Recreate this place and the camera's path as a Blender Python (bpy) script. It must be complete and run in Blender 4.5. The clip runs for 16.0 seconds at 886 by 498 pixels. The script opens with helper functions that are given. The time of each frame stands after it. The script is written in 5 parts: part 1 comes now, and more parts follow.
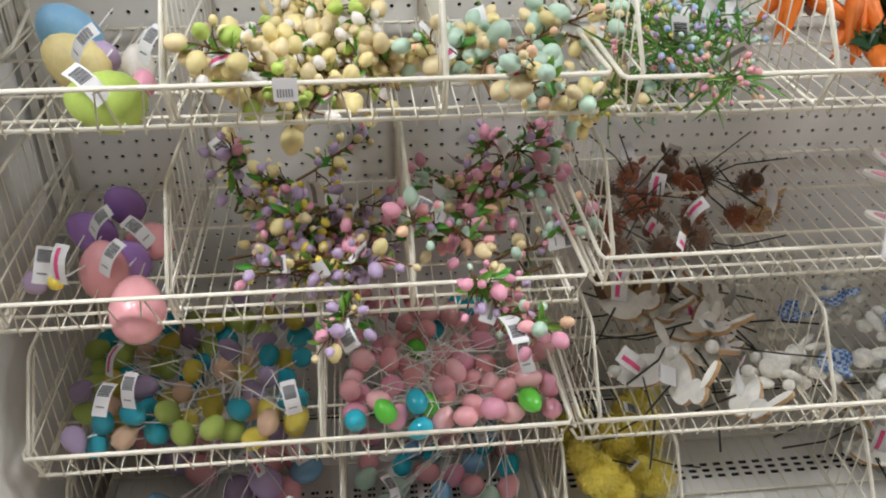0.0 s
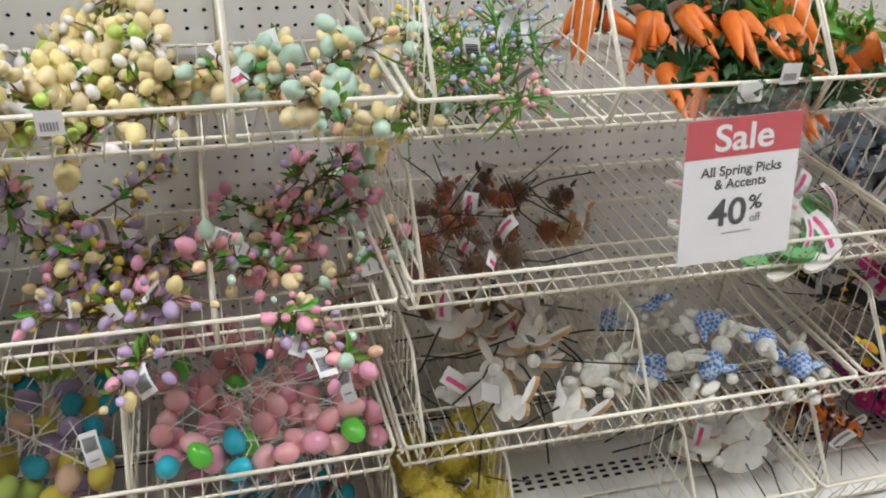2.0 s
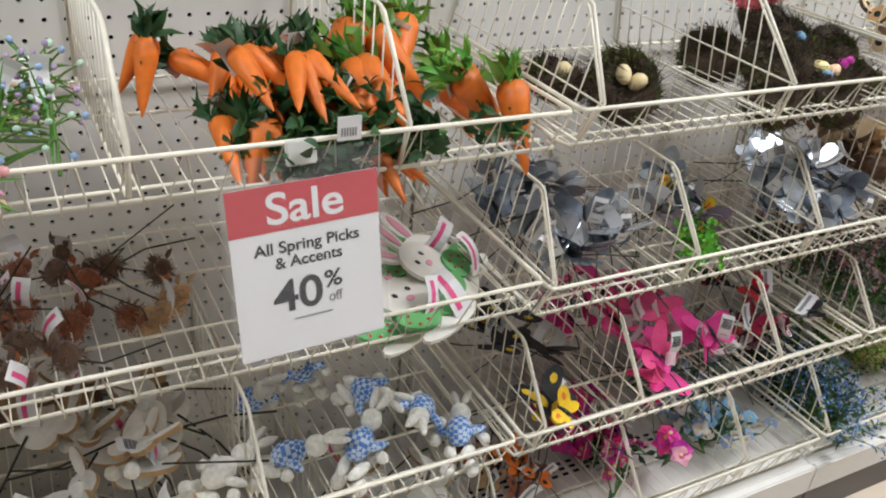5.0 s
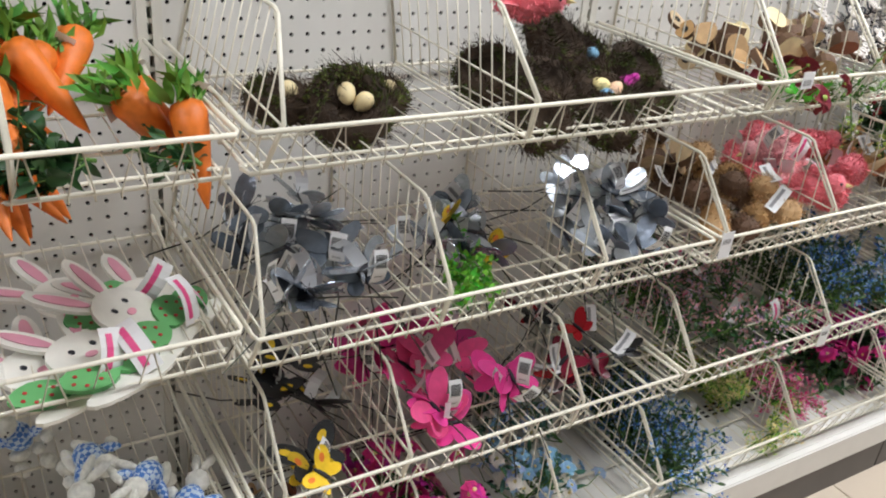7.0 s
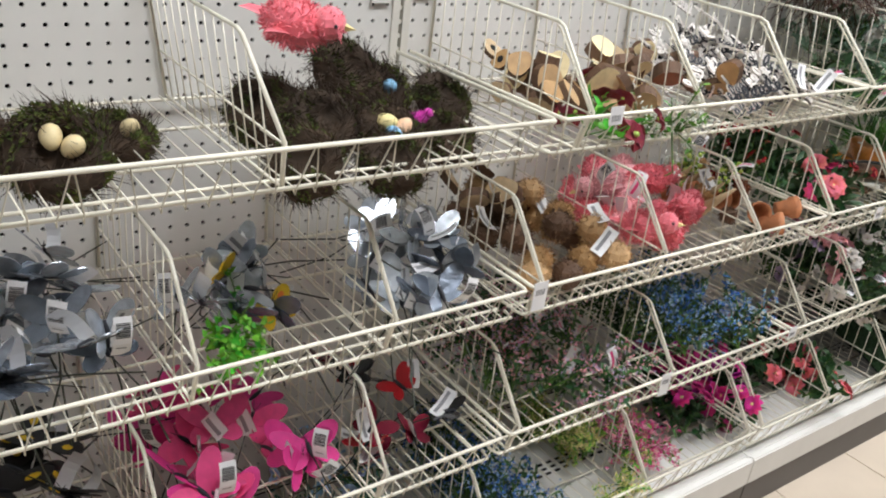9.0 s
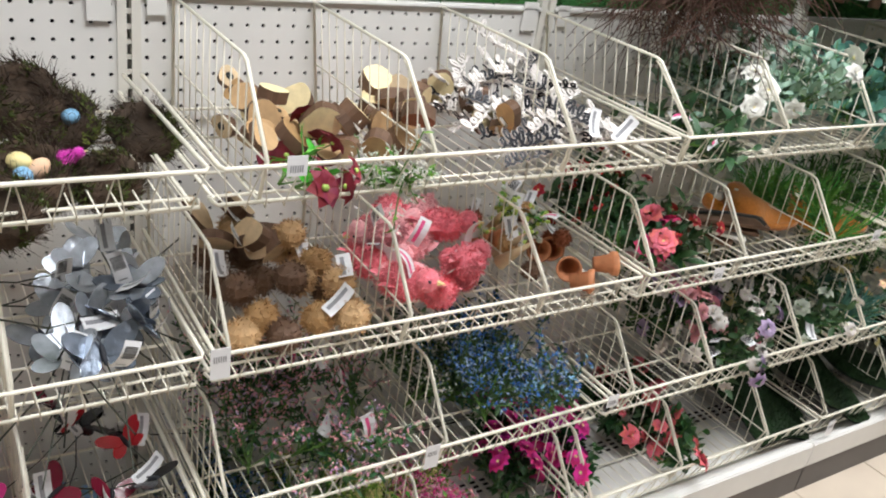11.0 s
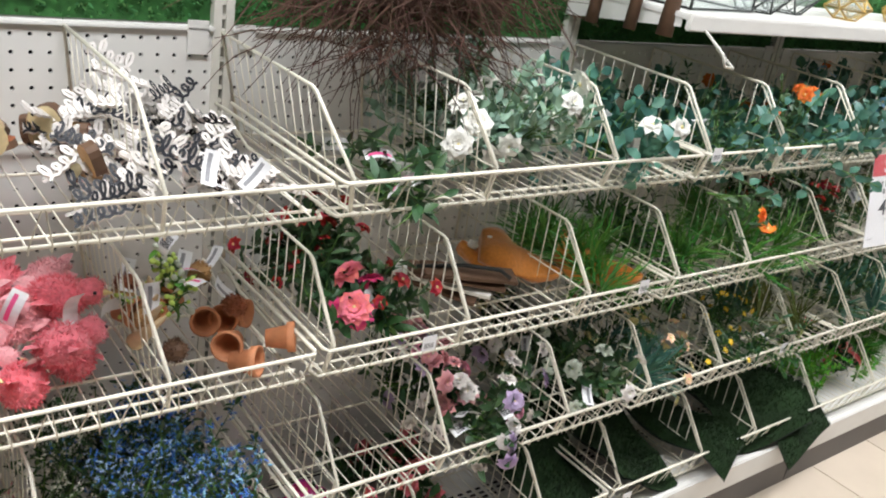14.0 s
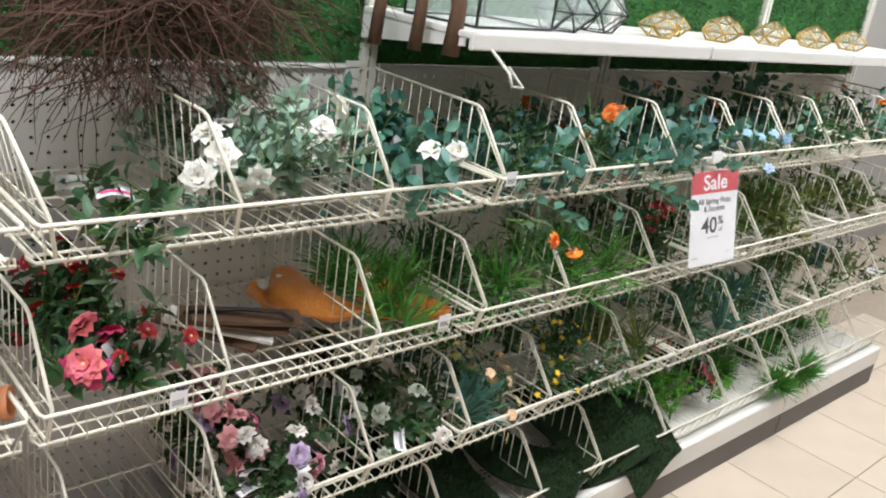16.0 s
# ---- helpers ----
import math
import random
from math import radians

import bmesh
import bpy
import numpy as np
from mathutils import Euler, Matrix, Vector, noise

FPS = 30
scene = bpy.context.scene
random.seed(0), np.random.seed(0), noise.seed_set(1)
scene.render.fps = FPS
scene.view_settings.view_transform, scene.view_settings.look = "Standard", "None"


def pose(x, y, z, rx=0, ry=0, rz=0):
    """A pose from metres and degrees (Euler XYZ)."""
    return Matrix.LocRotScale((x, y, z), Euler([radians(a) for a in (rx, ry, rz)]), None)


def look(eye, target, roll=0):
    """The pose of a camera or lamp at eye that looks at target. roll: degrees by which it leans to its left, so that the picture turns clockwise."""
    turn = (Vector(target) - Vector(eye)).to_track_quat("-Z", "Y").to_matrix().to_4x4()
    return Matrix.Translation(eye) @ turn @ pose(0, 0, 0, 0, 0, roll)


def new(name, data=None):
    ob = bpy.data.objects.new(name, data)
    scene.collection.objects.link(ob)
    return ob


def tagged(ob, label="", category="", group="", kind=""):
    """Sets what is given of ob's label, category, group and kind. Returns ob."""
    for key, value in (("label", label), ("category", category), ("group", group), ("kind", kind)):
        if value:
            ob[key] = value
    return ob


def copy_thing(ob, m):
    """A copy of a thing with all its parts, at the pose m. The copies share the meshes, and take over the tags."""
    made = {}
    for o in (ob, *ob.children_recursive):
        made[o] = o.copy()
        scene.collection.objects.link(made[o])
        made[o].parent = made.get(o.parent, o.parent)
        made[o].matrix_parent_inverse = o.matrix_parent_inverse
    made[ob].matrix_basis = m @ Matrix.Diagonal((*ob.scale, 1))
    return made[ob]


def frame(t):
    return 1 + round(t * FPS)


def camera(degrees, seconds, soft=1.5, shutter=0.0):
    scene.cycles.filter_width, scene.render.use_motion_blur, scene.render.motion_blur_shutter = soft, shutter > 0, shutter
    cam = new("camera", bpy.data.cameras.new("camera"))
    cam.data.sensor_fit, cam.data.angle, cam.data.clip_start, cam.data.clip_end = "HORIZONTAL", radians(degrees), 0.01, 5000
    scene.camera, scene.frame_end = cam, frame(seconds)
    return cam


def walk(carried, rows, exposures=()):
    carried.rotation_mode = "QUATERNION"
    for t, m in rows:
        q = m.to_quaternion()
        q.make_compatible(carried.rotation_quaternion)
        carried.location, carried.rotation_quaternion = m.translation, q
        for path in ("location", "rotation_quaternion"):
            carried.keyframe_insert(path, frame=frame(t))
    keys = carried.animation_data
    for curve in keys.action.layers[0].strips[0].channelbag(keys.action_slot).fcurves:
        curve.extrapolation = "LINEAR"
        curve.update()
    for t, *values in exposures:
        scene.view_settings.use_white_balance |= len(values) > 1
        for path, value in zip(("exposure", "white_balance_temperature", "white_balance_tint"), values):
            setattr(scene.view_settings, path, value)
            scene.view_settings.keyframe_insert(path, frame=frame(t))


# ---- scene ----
cam = camera(54.9, 16.0, soft=2.0)
PATH = [
    (0, (-0.283, -1.268, 1.321), (-0.105, 0.419, 0.262), 0.4),
    (0.5, (-0.265, -1.264, 1.322), (-0.021, 0.423, 0.275), 0.9),
    (1, (-0.247, -1.261, 1.317), (0.079, 0.42, 0.284), 1.5),
    (1.5, (-0.233, -1.255, 1.32), (0.181, 0.409, 0.29), 2.3),
    (2, (-0.208, -1.248, 1.323), (0.286, 0.397, 0.299), 3.0),
    (2.5, (-0.171, -1.241, 1.323), (0.394, 0.382, 0.301), 3.5),
    (3, (-0.113, -1.232, 1.32), (0.512, 0.372, 0.302), 4.0),
    (3.5, (-0.042, -1.217, 1.321), (0.633, 0.372, 0.311), 4.5),
    (4, (0.022, -1.19, 1.321), (0.755, 0.382, 0.325), 4.7),
    (4.5, (0.079, -1.163, 1.319), (0.891, 0.376, 0.334), 5.1),
    (5, (0.152, -1.156, 1.322), (1.037, 0.346, 0.343), 5.9),
    (5.2, (0.186, -1.158, 1.323), (1.097, 0.332, 0.348), 6.3),
    (7.3, (0.531, -1.196, 1.284), (1.518, 0.3, 0.397), 5.7),
    (7.5, (0.548, -1.195, 1.281), (1.554, 0.295, 0.406), 5.7),
    (8, (0.594, -1.188, 1.279), (1.647, 0.28, 0.422), 5.9),
    (8.5, (0.651, -1.176, 1.28), (1.747, 0.267, 0.434), 6.3),
    (9, (0.746, -1.171, 1.283), (1.871, 0.255, 0.446), 7.0),
    (9.2, (0.788, -1.177, 1.284), (1.92, 0.25, 0.458), 7.2),
    (11.3, (1.293, -1.298, 1.358), (2.334, 0.18, 0.503), 9.1),
    (11.5, (1.334, -1.304, 1.357), (2.38, 0.175, 0.51), 8.9),
    (12, (1.431, -1.29, 1.359), (2.52, 0.167, 0.526), 9.2),
    (12.5, (1.522, -1.279, 1.354), (2.649, 0.16, 0.544), 9.1),
    (13, (1.584, -1.273, 1.351), (2.743, 0.149, 0.554), 8.8),
    (13.5, (1.649, -1.276, 1.35), (2.824, 0.141, 0.568), 9.1),
    (14, (1.734, -1.289, 1.351), (2.913, 0.133, 0.584), 9.5),
    (14.5, (1.824, -1.307, 1.357), (3.012, 0.112, 0.6), 9.7),
    (15, (1.906, -1.33, 1.354), (3.117, 0.081, 0.619), 9.5),
    (15.5, (1.967, -1.348, 1.351), (3.22, 0.041, 0.646), 9.2),
    (16, (1.988, -1.358, 1.352), (3.314, -0.019, 0.682), 8.7),
]
EXPOSURES = [(0, -0.14), (5, -0.18), (9, -0.14), (12, -0.02), (16, -0.02)]
walk(cam, [(t, look(eye, target, roll)) for t, eye, target, roll in PATH], EXPOSURES)

# ---- world and light ----
world = bpy.data.worlds.new("world")
scene.world = world
world.use_nodes = True
world.node_tree.nodes["Background"].inputs[0].default_value = (0.9, 0.95, 1.0, 1)
world.node_tree.nodes["Background"].inputs[1].default_value = 0.02


def area_lamp(x, y, z, sx, sy, watts):
    d = bpy.data.lights.new("ceiling_lamp", "AREA")
    d.shape, d.size, d.size_y, d.energy, d.color = "RECTANGLE", sx, sy, watts, (0.93, 0.955, 1.0)
    o = new("ceiling_lamp", d)
    o.matrix_world = pose(x, y, z)
    return o


CEIL = 3.0
LAMPS = [(-1.5, -1.0), (1.9, -1.0), (4.5, -1.0), (7.0, -1.0)]
for lx, ly in LAMPS:
    area_lamp(lx, ly, CEIL - 0.06, 1.2, 0.5, 56)


# ---- materials ----
def mat(name, col, rough=0.6, var=0.12, scale=40.0, bump=0.1, metal=0.0, rand=0.0, hue=0.0, trans=0.0, alpha=1.0, glow=0.0,
        speck=None, sheen=0.0):
    m = bpy.data.materials.new(name)
    m.use_nodes = True
    nt = m.node_tree
    n, l = nt.nodes, nt.links
    b = n["Principled BSDF"]
    b.inputs["Roughness"].default_value = rough
    b.inputs["Metallic"].default_value = metal
    b.inputs["Transmission Weight"].default_value = trans
    b.inputs["Alpha"].default_value = alpha
    b.inputs["Sheen Weight"].default_value = sheen
    tc = n.new("ShaderNodeTexCoord")
    nz = n.new("ShaderNodeTexNoise")
    nz.inputs["Scale"].default_value = scale
    nz.inputs["Detail"].default_value = 5
    l.new(tc.outputs["Object"], nz.inputs["Vector"])
    big = n.new("ShaderNodeTexNoise")
    big.inputs["Scale"].default_value = scale / 9
    l.new(tc.outputs["Object"], big.inputs["Vector"])
    mul = n.new("ShaderNodeMath")
    mul.operation = "ADD"
    l.new(nz.outputs["Fac"], mul.inputs[0])
    l.new(big.outputs["Fac"], mul.inputs[1])
    mr = n.new("ShaderNodeMapRange")
    mr.inputs["From Min"].default_value, mr.inputs["From Max"].default_value = 0.6, 1.4
    mr.inputs["To Min"].default_value, mr.inputs["To Max"].default_value = 1 - var, 1 + var
    l.new(mul.outputs[0], mr.inputs["Value"])
    hsv = n.new("ShaderNodeHueSaturation")
    hsv.inputs["Color"].default_value = (*col, 1)
    oi = n.new("ShaderNodeObjectInfo")
    if rand:
        r2 = n.new("ShaderNodeMapRange")
        r2.inputs["To Min"].default_value, r2.inputs["To Max"].default_value = 1 - rand, 1 + rand
        l.new(oi.outputs["Random"], r2.inputs["Value"])
        mm = n.new("ShaderNodeMath")
        mm.operation = "MULTIPLY"
        l.new(r2.outputs[0], mm.inputs[0])
        l.new(mr.outputs[0], mm.inputs[1])
        l.new(mm.outputs[0], hsv.inputs["Value"])
    else:
        l.new(mr.outputs[0], hsv.inputs["Value"])
    if hue:
        ge = n.new("ShaderNodeNewGeometry")
        r3 = n.new("ShaderNodeMapRange")
        r3.inputs["To Min"].default_value, r3.inputs["To Max"].default_value = 0.5 - hue, 0.5 + hue
        l.new(ge.outputs["Random Per Island"], r3.inputs["Value"])
        l.new(r3.outputs[0], hsv.inputs["Hue"])
    out = hsv.outputs["Color"]
    if speck:
        v = n.new("ShaderNodeTexVoronoi")
        v.inputs["Scale"].default_value = speck[1]
        l.new(tc.outputs["Object"], v.inputs["Vector"])
        lt = n.new("ShaderNodeMath")
        lt.operation, lt.inputs[1].default_value = "LESS_THAN", speck[2]
        l.new(v.outputs["Distance"], lt.inputs[0])
        mx = n.new("ShaderNodeMix")
        mx.data_type = "RGBA"
        l.new(lt.outputs[0], mx.inputs[0])
        l.new(out, mx.inputs[6])
        mx.inputs[7].default_value = (*speck[0], 1)
        out = mx.outputs[2]
    l.new(out, b.inputs["Base Color"])
    if bump:
        bp = n.new("ShaderNodeBump")
        bp.inputs["Strength"].default_value, bp.inputs["Distance"].default_value = bump, 0.002
        l.new(nz.outputs["Fac"], bp.inputs["Height"])
        l.new(bp.outputs[0], b.inputs["Normal"])
    if glow:
        b.inputs["Emission Color"].default_value = (1, 0.98, 0.94, 1)
        b.inputs["Emission Strength"].default_value = glow
    return m


M = {}
M["wire"] = mat("cream_wire", (0.84, 0.8, 0.68), 0.38, 0.1, 60, 0.15, rand=0.04)
M["peg"] = mat("pegboard", (0.72, 0.71, 0.68), 0.5, 0.06, 18, 0.05)
M["upright"] = mat("upright", (0.66, 0.64, 0.58), 0.42, 0.08, 30, 0.05)
# near-black colour that stands for the shade inside holes and slots
M["dark"] = mat("opening_shade", (0.012, 0.012, 0.012), 0.9, 0.1, 20, 0)
M["white"] = mat("white_metal", (0.8, 0.79, 0.76), 0.4, 0.05, 20, 0.03)
M["kick"] = mat("kick_plate", (0.1, 0.09, 0.085), 0.5, 0.15, 15, 0.05)
M["tile"] = mat("floor_tile", (0.66, 0.56, 0.45), 0.35, 0.08, 9, 0.04, rand=0.04)
M["grout"] = mat("floor_joint", (0.4, 0.33, 0.26), 0.8, 0.1, 30, 0.1)
# both wall colours are kept down so less light bounces into the baskets
M["wall"] = mat("plain_wall", (0.4, 0.39, 0.37), 0.8, 0.05, 5, 0.02)
M["aisle"] = mat("low_bounce_wall", (0.11, 0.105, 0.1), 0.8, 0.2, 4, 0.02)
M["ceil"] = mat("ceiling_tile", (0.8, 0.8, 0.78), 0.9, 0.05, 60, 0.1)
M["lamp"] = mat("lamp_diffuser", (0.9, 0.9, 0.9), 0.5, 0.0, 5, 0, glow=6)
M["paper"] = mat("paper", (0.86, 0.86, 0.88), 0.5, 0.03, 30, 0.02)
M["ink"] = mat("ink", (0.02, 0.022, 0.03), 0.6, 0.05, 30, 0)
M["grey_ink"] = mat("grey_ink", (0.3, 0.3, 0.32), 0.6, 0.05, 30, 0)
M["pink_ink"] = mat("pink_ink", (0.85, 0.1, 0.3), 0.5, 0.05, 30, 0)
M["red_ink"] = mat("red_ink", (0.62, 0.055, 0.075), 0.45, 0.04, 20, 0)
M["plastic"] = mat("clear_sleeve", (0.95, 0.95, 0.95), 0.08, 0, 5, 0, alpha=0.05)
M["stem"] = mat("brown_stem", (0.16, 0.085, 0.03), 0.75, 0.3, 80, 0.4, rand=0.2)
M["gstem"] = mat("green_stem", (0.09, 0.2, 0.035), 0.6, 0.25, 60, 0.2, rand=0.2)
M["dstem"] = mat("dark_stem", (0.025, 0.03, 0.018), 0.7, 0.25, 60, 0.2, rand=0.2)
M["wstem"] = mat("white_stem", (0.8, 0.79, 0.76), 0.4, 0.05, 60, 0.05)
M["twig"] = mat("brown_twig", (0.085, 0.04, 0.026), 0.8, 0.35, 90, 0.4, hue=0.02)
M["moss"] = mat("moss", (0.085, 0.11, 0.02), 0.95, 0.5, 120, 0.6, rand=0.25, hue=0.03)
M["nest"] = mat("nest_fibre", (0.045, 0.026, 0.014), 0.9, 0.5, 120, 0.5, rand=0.25, hue=0.02)
M["turf"] = mat("dark_turf", (0.009, 0.03, 0.005), 0.95, 0.5, 120, 0.6, hue=0.03)
M["hedge"] = mat("green_mat", (0.03, 0.13, 0.025), 0.8, 0.45, 90, 0.4, hue=0.03)
M["glass"] = mat("terrarium_glass", (0.75, 0.85, 0.83), 0.05, 0, 5, 0, alpha=0.25)
M["black"] = mat("black_metal", (0.012, 0.014, 0.014), 0.4, 0.1, 40, 0.05)
M["gold"] = mat("gold_metal", (0.7, 0.48, 0.16), 0.3, 0.1, 40, 0.05, metal=0.9)
COL = dict(
    cream=(0.8, 0.66, 0.38), peach=(0.85, 0.55, 0.36), mint=(0.5, 0.68, 0.55), lime=(0.5, 0.66, 0.14), lilac=(0.5, 0.38, 0.58),
    rose=(0.8, 0.36, 0.48), yellow=(0.85, 0.68, 0.1), butter=(0.85, 0.72, 0.34), sky=(0.25, 0.5, 0.74), violet=(0.36, 0.2, 0.55), pearl=(0.85, 0.8, 0.76),
    pink=(0.88, 0.42, 0.45), coral=(0.9, 0.2, 0.24), turq=(0.03, 0.46, 0.6), green=(0.14, 0.62, 0.07), orange=(0.82, 0.2, 0.025), red=(0.5, 0.02, 0.03),
    magenta=(0.78, 0.04, 0.3), hot=(0.85, 0.08, 0.28), fuchsia=(0.6, 0.03, 0.4), blue=(0.06, 0.2, 0.62), ice=(0.35, 0.5, 0.75), snow=(0.85, 0.84, 0.78),
    rust=(0.25, 0.075, 0.03), tan=(0.5, 0.32, 0.16), wood=(0.62, 0.46, 0.28), bark=(0.13, 0.07, 0.04), straw=(0.5, 0.3, 0.13), terra=(0.55, 0.22, 0.1),
    silver=(0.55, 0.6, 0.66), steel=(0.2, 0.24, 0.3), black=(0.015, 0.015, 0.017), burgundy=(0.22, 0.015, 0.04), sunny=(0.85, 0.55, 0.02), fluff=(0.85, 0.72, 0.12),
    blush=(0.9, 0.5, 0.52), coralpink=(0.85, 0.2, 0.25), felt=(0.62, 0.22, 0.03), pale=(0.55, 0.6, 0.5))


def paint(col, kind="egg"):
    key = kind + col
    if key not in M:
        c = COL[col]
        if kind == "egg":
            M[key] = mat(key, c, 0.45, 0.08, 60, 0.1, rand=0.12)
        elif kind == "speckle":
            M[key] = mat(key, c, 0.5, 0.1, 60, 0.1, rand=0.15, speck=(tuple(v * 0.3 for v in c), 260, 0.16))
        elif kind == "glitter":
            M[key] = mat(key, c, 0.22, 0.25, 700, 1.0, rand=0.12, speck=(tuple(min(1, v * 1.6 + 0.25) for v in c), 420, 0.22))
        elif kind == "gloss":
            M[key] = mat(key, c, 0.16, 0.08, 200, 0.1, rand=0.12)
        elif kind == "petal":
            M[key] = mat(key, c, 0.6, 0.18, 80, 0.15, rand=0.15, hue=0.015)
        elif kind == "fur":
            M[key] = mat(key, c, 0.95, 0.25, 160, 0.7, rand=0.12, sheen=0.4)
        elif kind == "foil":
            M[key] = mat(key, c, 0.25, 0.35, 70, 0.6, metal=0.6, rand=0.2, hue=0.02)
        else:
            M[key] = mat(key, c, 0.7, 0.25, 70, 0.4, rand=0.2)
    return M[key]


LEAF = dict(fresh=(0.12, 0.3, 0.035), deep=(0.022, 0.085, 0.02), dusty=(0.26, 0.4, 0.3), teal=(0.07, 0.2, 0.15), bright=(0.12, 0.42, 0.03), olive=(0.12, 0.15, 0.03),
            blade=(0.07, 0.23, 0.03), dull=(0.035, 0.09, 0.03))


def leafmat(k):
    if "leaf" + k not in M:
        M["leaf" + k] = mat("leaf_" + k, LEAF[k], 0.5, 0.3, 60, 0.2, rand=0.2, hue=0.03)
    return M["leaf" + k]


# ---- mesh helpers ----
R = random.Random(7)


def mesh(name, verts, faces, material, smooth=False, slots=None):
    me = bpy.data.meshes.new(name)
    me.from_pydata([tuple(v) for v in verts], [], faces)
    for m in (material if isinstance(material, list) else [material]):
        me.materials.append(m)
    if slots:
        me.polygons.foreach_set("material_index", slots)
    if smooth:
        me.polygons.foreach_set("use_smooth", [True] * len(me.polygons))
    me.update()
    return me


def thing(name, label, category, m=None, group="", kind=""):
    o = tagged(new(name), label, category, group, kind)
    o.empty_display_size = 0.02
    if m is not None:
        o.matrix_basis = m
    return o


def piece(name, me, parent=None, m=None, label=""):
    o = new(name, me)
    if parent is not None:
        o.parent = parent
    if m is not None:
        o.matrix_basis = m
    if label:
        tagged(o, label)
    return o


class Geo:
    """Collects verts, faces and material slots of one mesh."""

    def __init__(self):
        self.v, self.f, self.s = [], [], []

    def add(self, verts, faces, slot=0):
        k = len(self.v)
        self.v += [tuple(p) for p in verts]
        self.f += [tuple(i + k for i in f) for f in faces]
        self.s += [slot] * len(faces)
        return self

    def box(self, x0, y0, z0, x1, y1, z1, slot=0, b=0.0):
        if b:
            bm = bmesh.new()
            bmesh.ops.create_cube(bm, size=1)
            bmesh.ops.transform(bm, matrix=Matrix.LocRotScale(((x0 + x1) / 2, (y0 + y1) / 2, (z0 + z1) / 2), None, (x1 - x0, y1 - y0, z1 - z0)), verts=bm.verts)
            bmesh.ops.bevel(bm, geom=bm.edges[:], offset=b, segments=2, affect="EDGES")
            bm.verts.index_update()
            self.add([v.co for v in bm.verts], [[v.index for v in f.verts] for f in bm.faces], slot)
            bm.free()
            return self
        p = [(x, y, z) for x in (x0, x1) for y in (y0, y1) for z in (z0, z1)]
        return self.add(p, [(0, 1, 3, 2), (4, 6, 7, 5), (0, 4, 5, 1), (2, 3, 7, 6), (0, 2, 6, 4), (1, 5, 7, 3)], slot)

    def tube(self, pts, r, n=5, slot=0, r1=None):
        pts = [Vector(p) for p in pts]
        rings = []
        for i, p in enumerate(pts):
            d = (pts[min(i + 1, len(pts) - 1)] - pts[max(i - 1, 0)]).normalized()
            a = d.orthogonal().normalized() if i == 0 else (rings[-1][1] - d * rings[-1][1].dot(d)).normalized()
            rings.append((p, a, d.cross(a)))
        verts, faces = [], []
        for i, (p, a, b) in enumerate(rings):
            rr = r if r1 is None else r + (r1 - r) * i / max(1, len(pts) - 1)
            verts += [p + (a * math.cos(t) + b * math.sin(t)) * rr for t in (2 * math.pi * j / n for j in range(n))]
        for i in range(len(pts) - 1):
            for j in range(n):
                faces.append((i * n + j, i * n + (j + 1) % n, (i + 1) * n + (j + 1) % n, (i + 1) * n + j))
        faces += [tuple(range(n - 1, -1, -1)), tuple((len(pts) - 1) * n + j for j in range(n))]
        return self.add(verts, faces, slot)

    def leaf(self, base, along, up, length, width, bend=0.25, slot=0):
        """A pointed leaf folded along its rib."""
        a = Vector(along).normalized()
        s = a.cross(Vector(up))
        s = s.normalized() if s.length > 1e-4 else a.orthogonal().normalized()
        u = s.cross(a)
        b = Vector(base)
        p1, p2, p3 = b + a * length * 0.35 + u * bend * length * 0.12, b + a * length * 0.72, b + a * length - u * bend * length * 0.4
        w = width / 2
        v = [b, p1 + s * w + u * w * 0.3, p1, p1 - s * w + u * w * 0.3, p2 + s * w * 0.75 + u * w * 0.2, p2, p2 - s * w * 0.75 + u * w * 0.2, p3]
        return self.add(v, [(0, 1, 2), (0, 2, 3), (1, 4, 5, 2), (2, 5, 6, 3), (4, 7, 5), (5, 7, 6)], slot)

    def ball(self, c, r, sz=1.0, slot=0, n=6, k=4, egg=0.0, m=None):
        v, f = [(0, 0, -sz)], []
        for i in range(1, k):
            ph = math.pi * i / k
            z = -math.cos(ph)
            w = math.sin(ph) * (1 - egg * z)
            v += [(w * math.cos(2 * math.pi * j / n), w * math.sin(2 * math.pi * j / n), z * sz) for j in range(n)]
        v.append((0, 0, sz))
        for j in range(n):
            f.append((0, 1 + (j + 1) % n, 1 + j))
            f.append((len(v) - 1, 1 + (k - 2) * n + j, 1 + (k - 2) * n + (j + 1) % n))
            for i in range(k - 2):
                f.append((1 + i * n + j, 1 + i * n + (j + 1) % n, 1 + (i + 1) * n + (j + 1) % n, 1 + (i + 1) * n + j))
        c = Vector(c)
        pts = [c + ((m @ Vector(p)) if m else Vector(p)) * r for p in v]
        return self.add(pts, f, slot)

    def mesh(self, name, material, smooth=False):
        return mesh(name, self.v, self.f, material, smooth, self.s if isinstance(material, list) else None)


def turn(d):
    """Rotation that lays z along d."""
    return Vector(d).normalized().to_track_quat("Z", "Y").to_matrix().to_4x4()


def at(p, d=(0, 0, 1), spin=0.0, s=1.0):
    return Matrix.Translation(p) @ turn(d) @ Matrix.Rotation(spin, 4, "Z") @ Matrix.Scale(s, 4)


def wild(r, up=0.0):
    v = Vector((r.gauss(0, 1), r.gauss(0, 1), r.gauss(0, 1))).normalized()
    v.z += up
    return v.normalized()


CACHE = {}


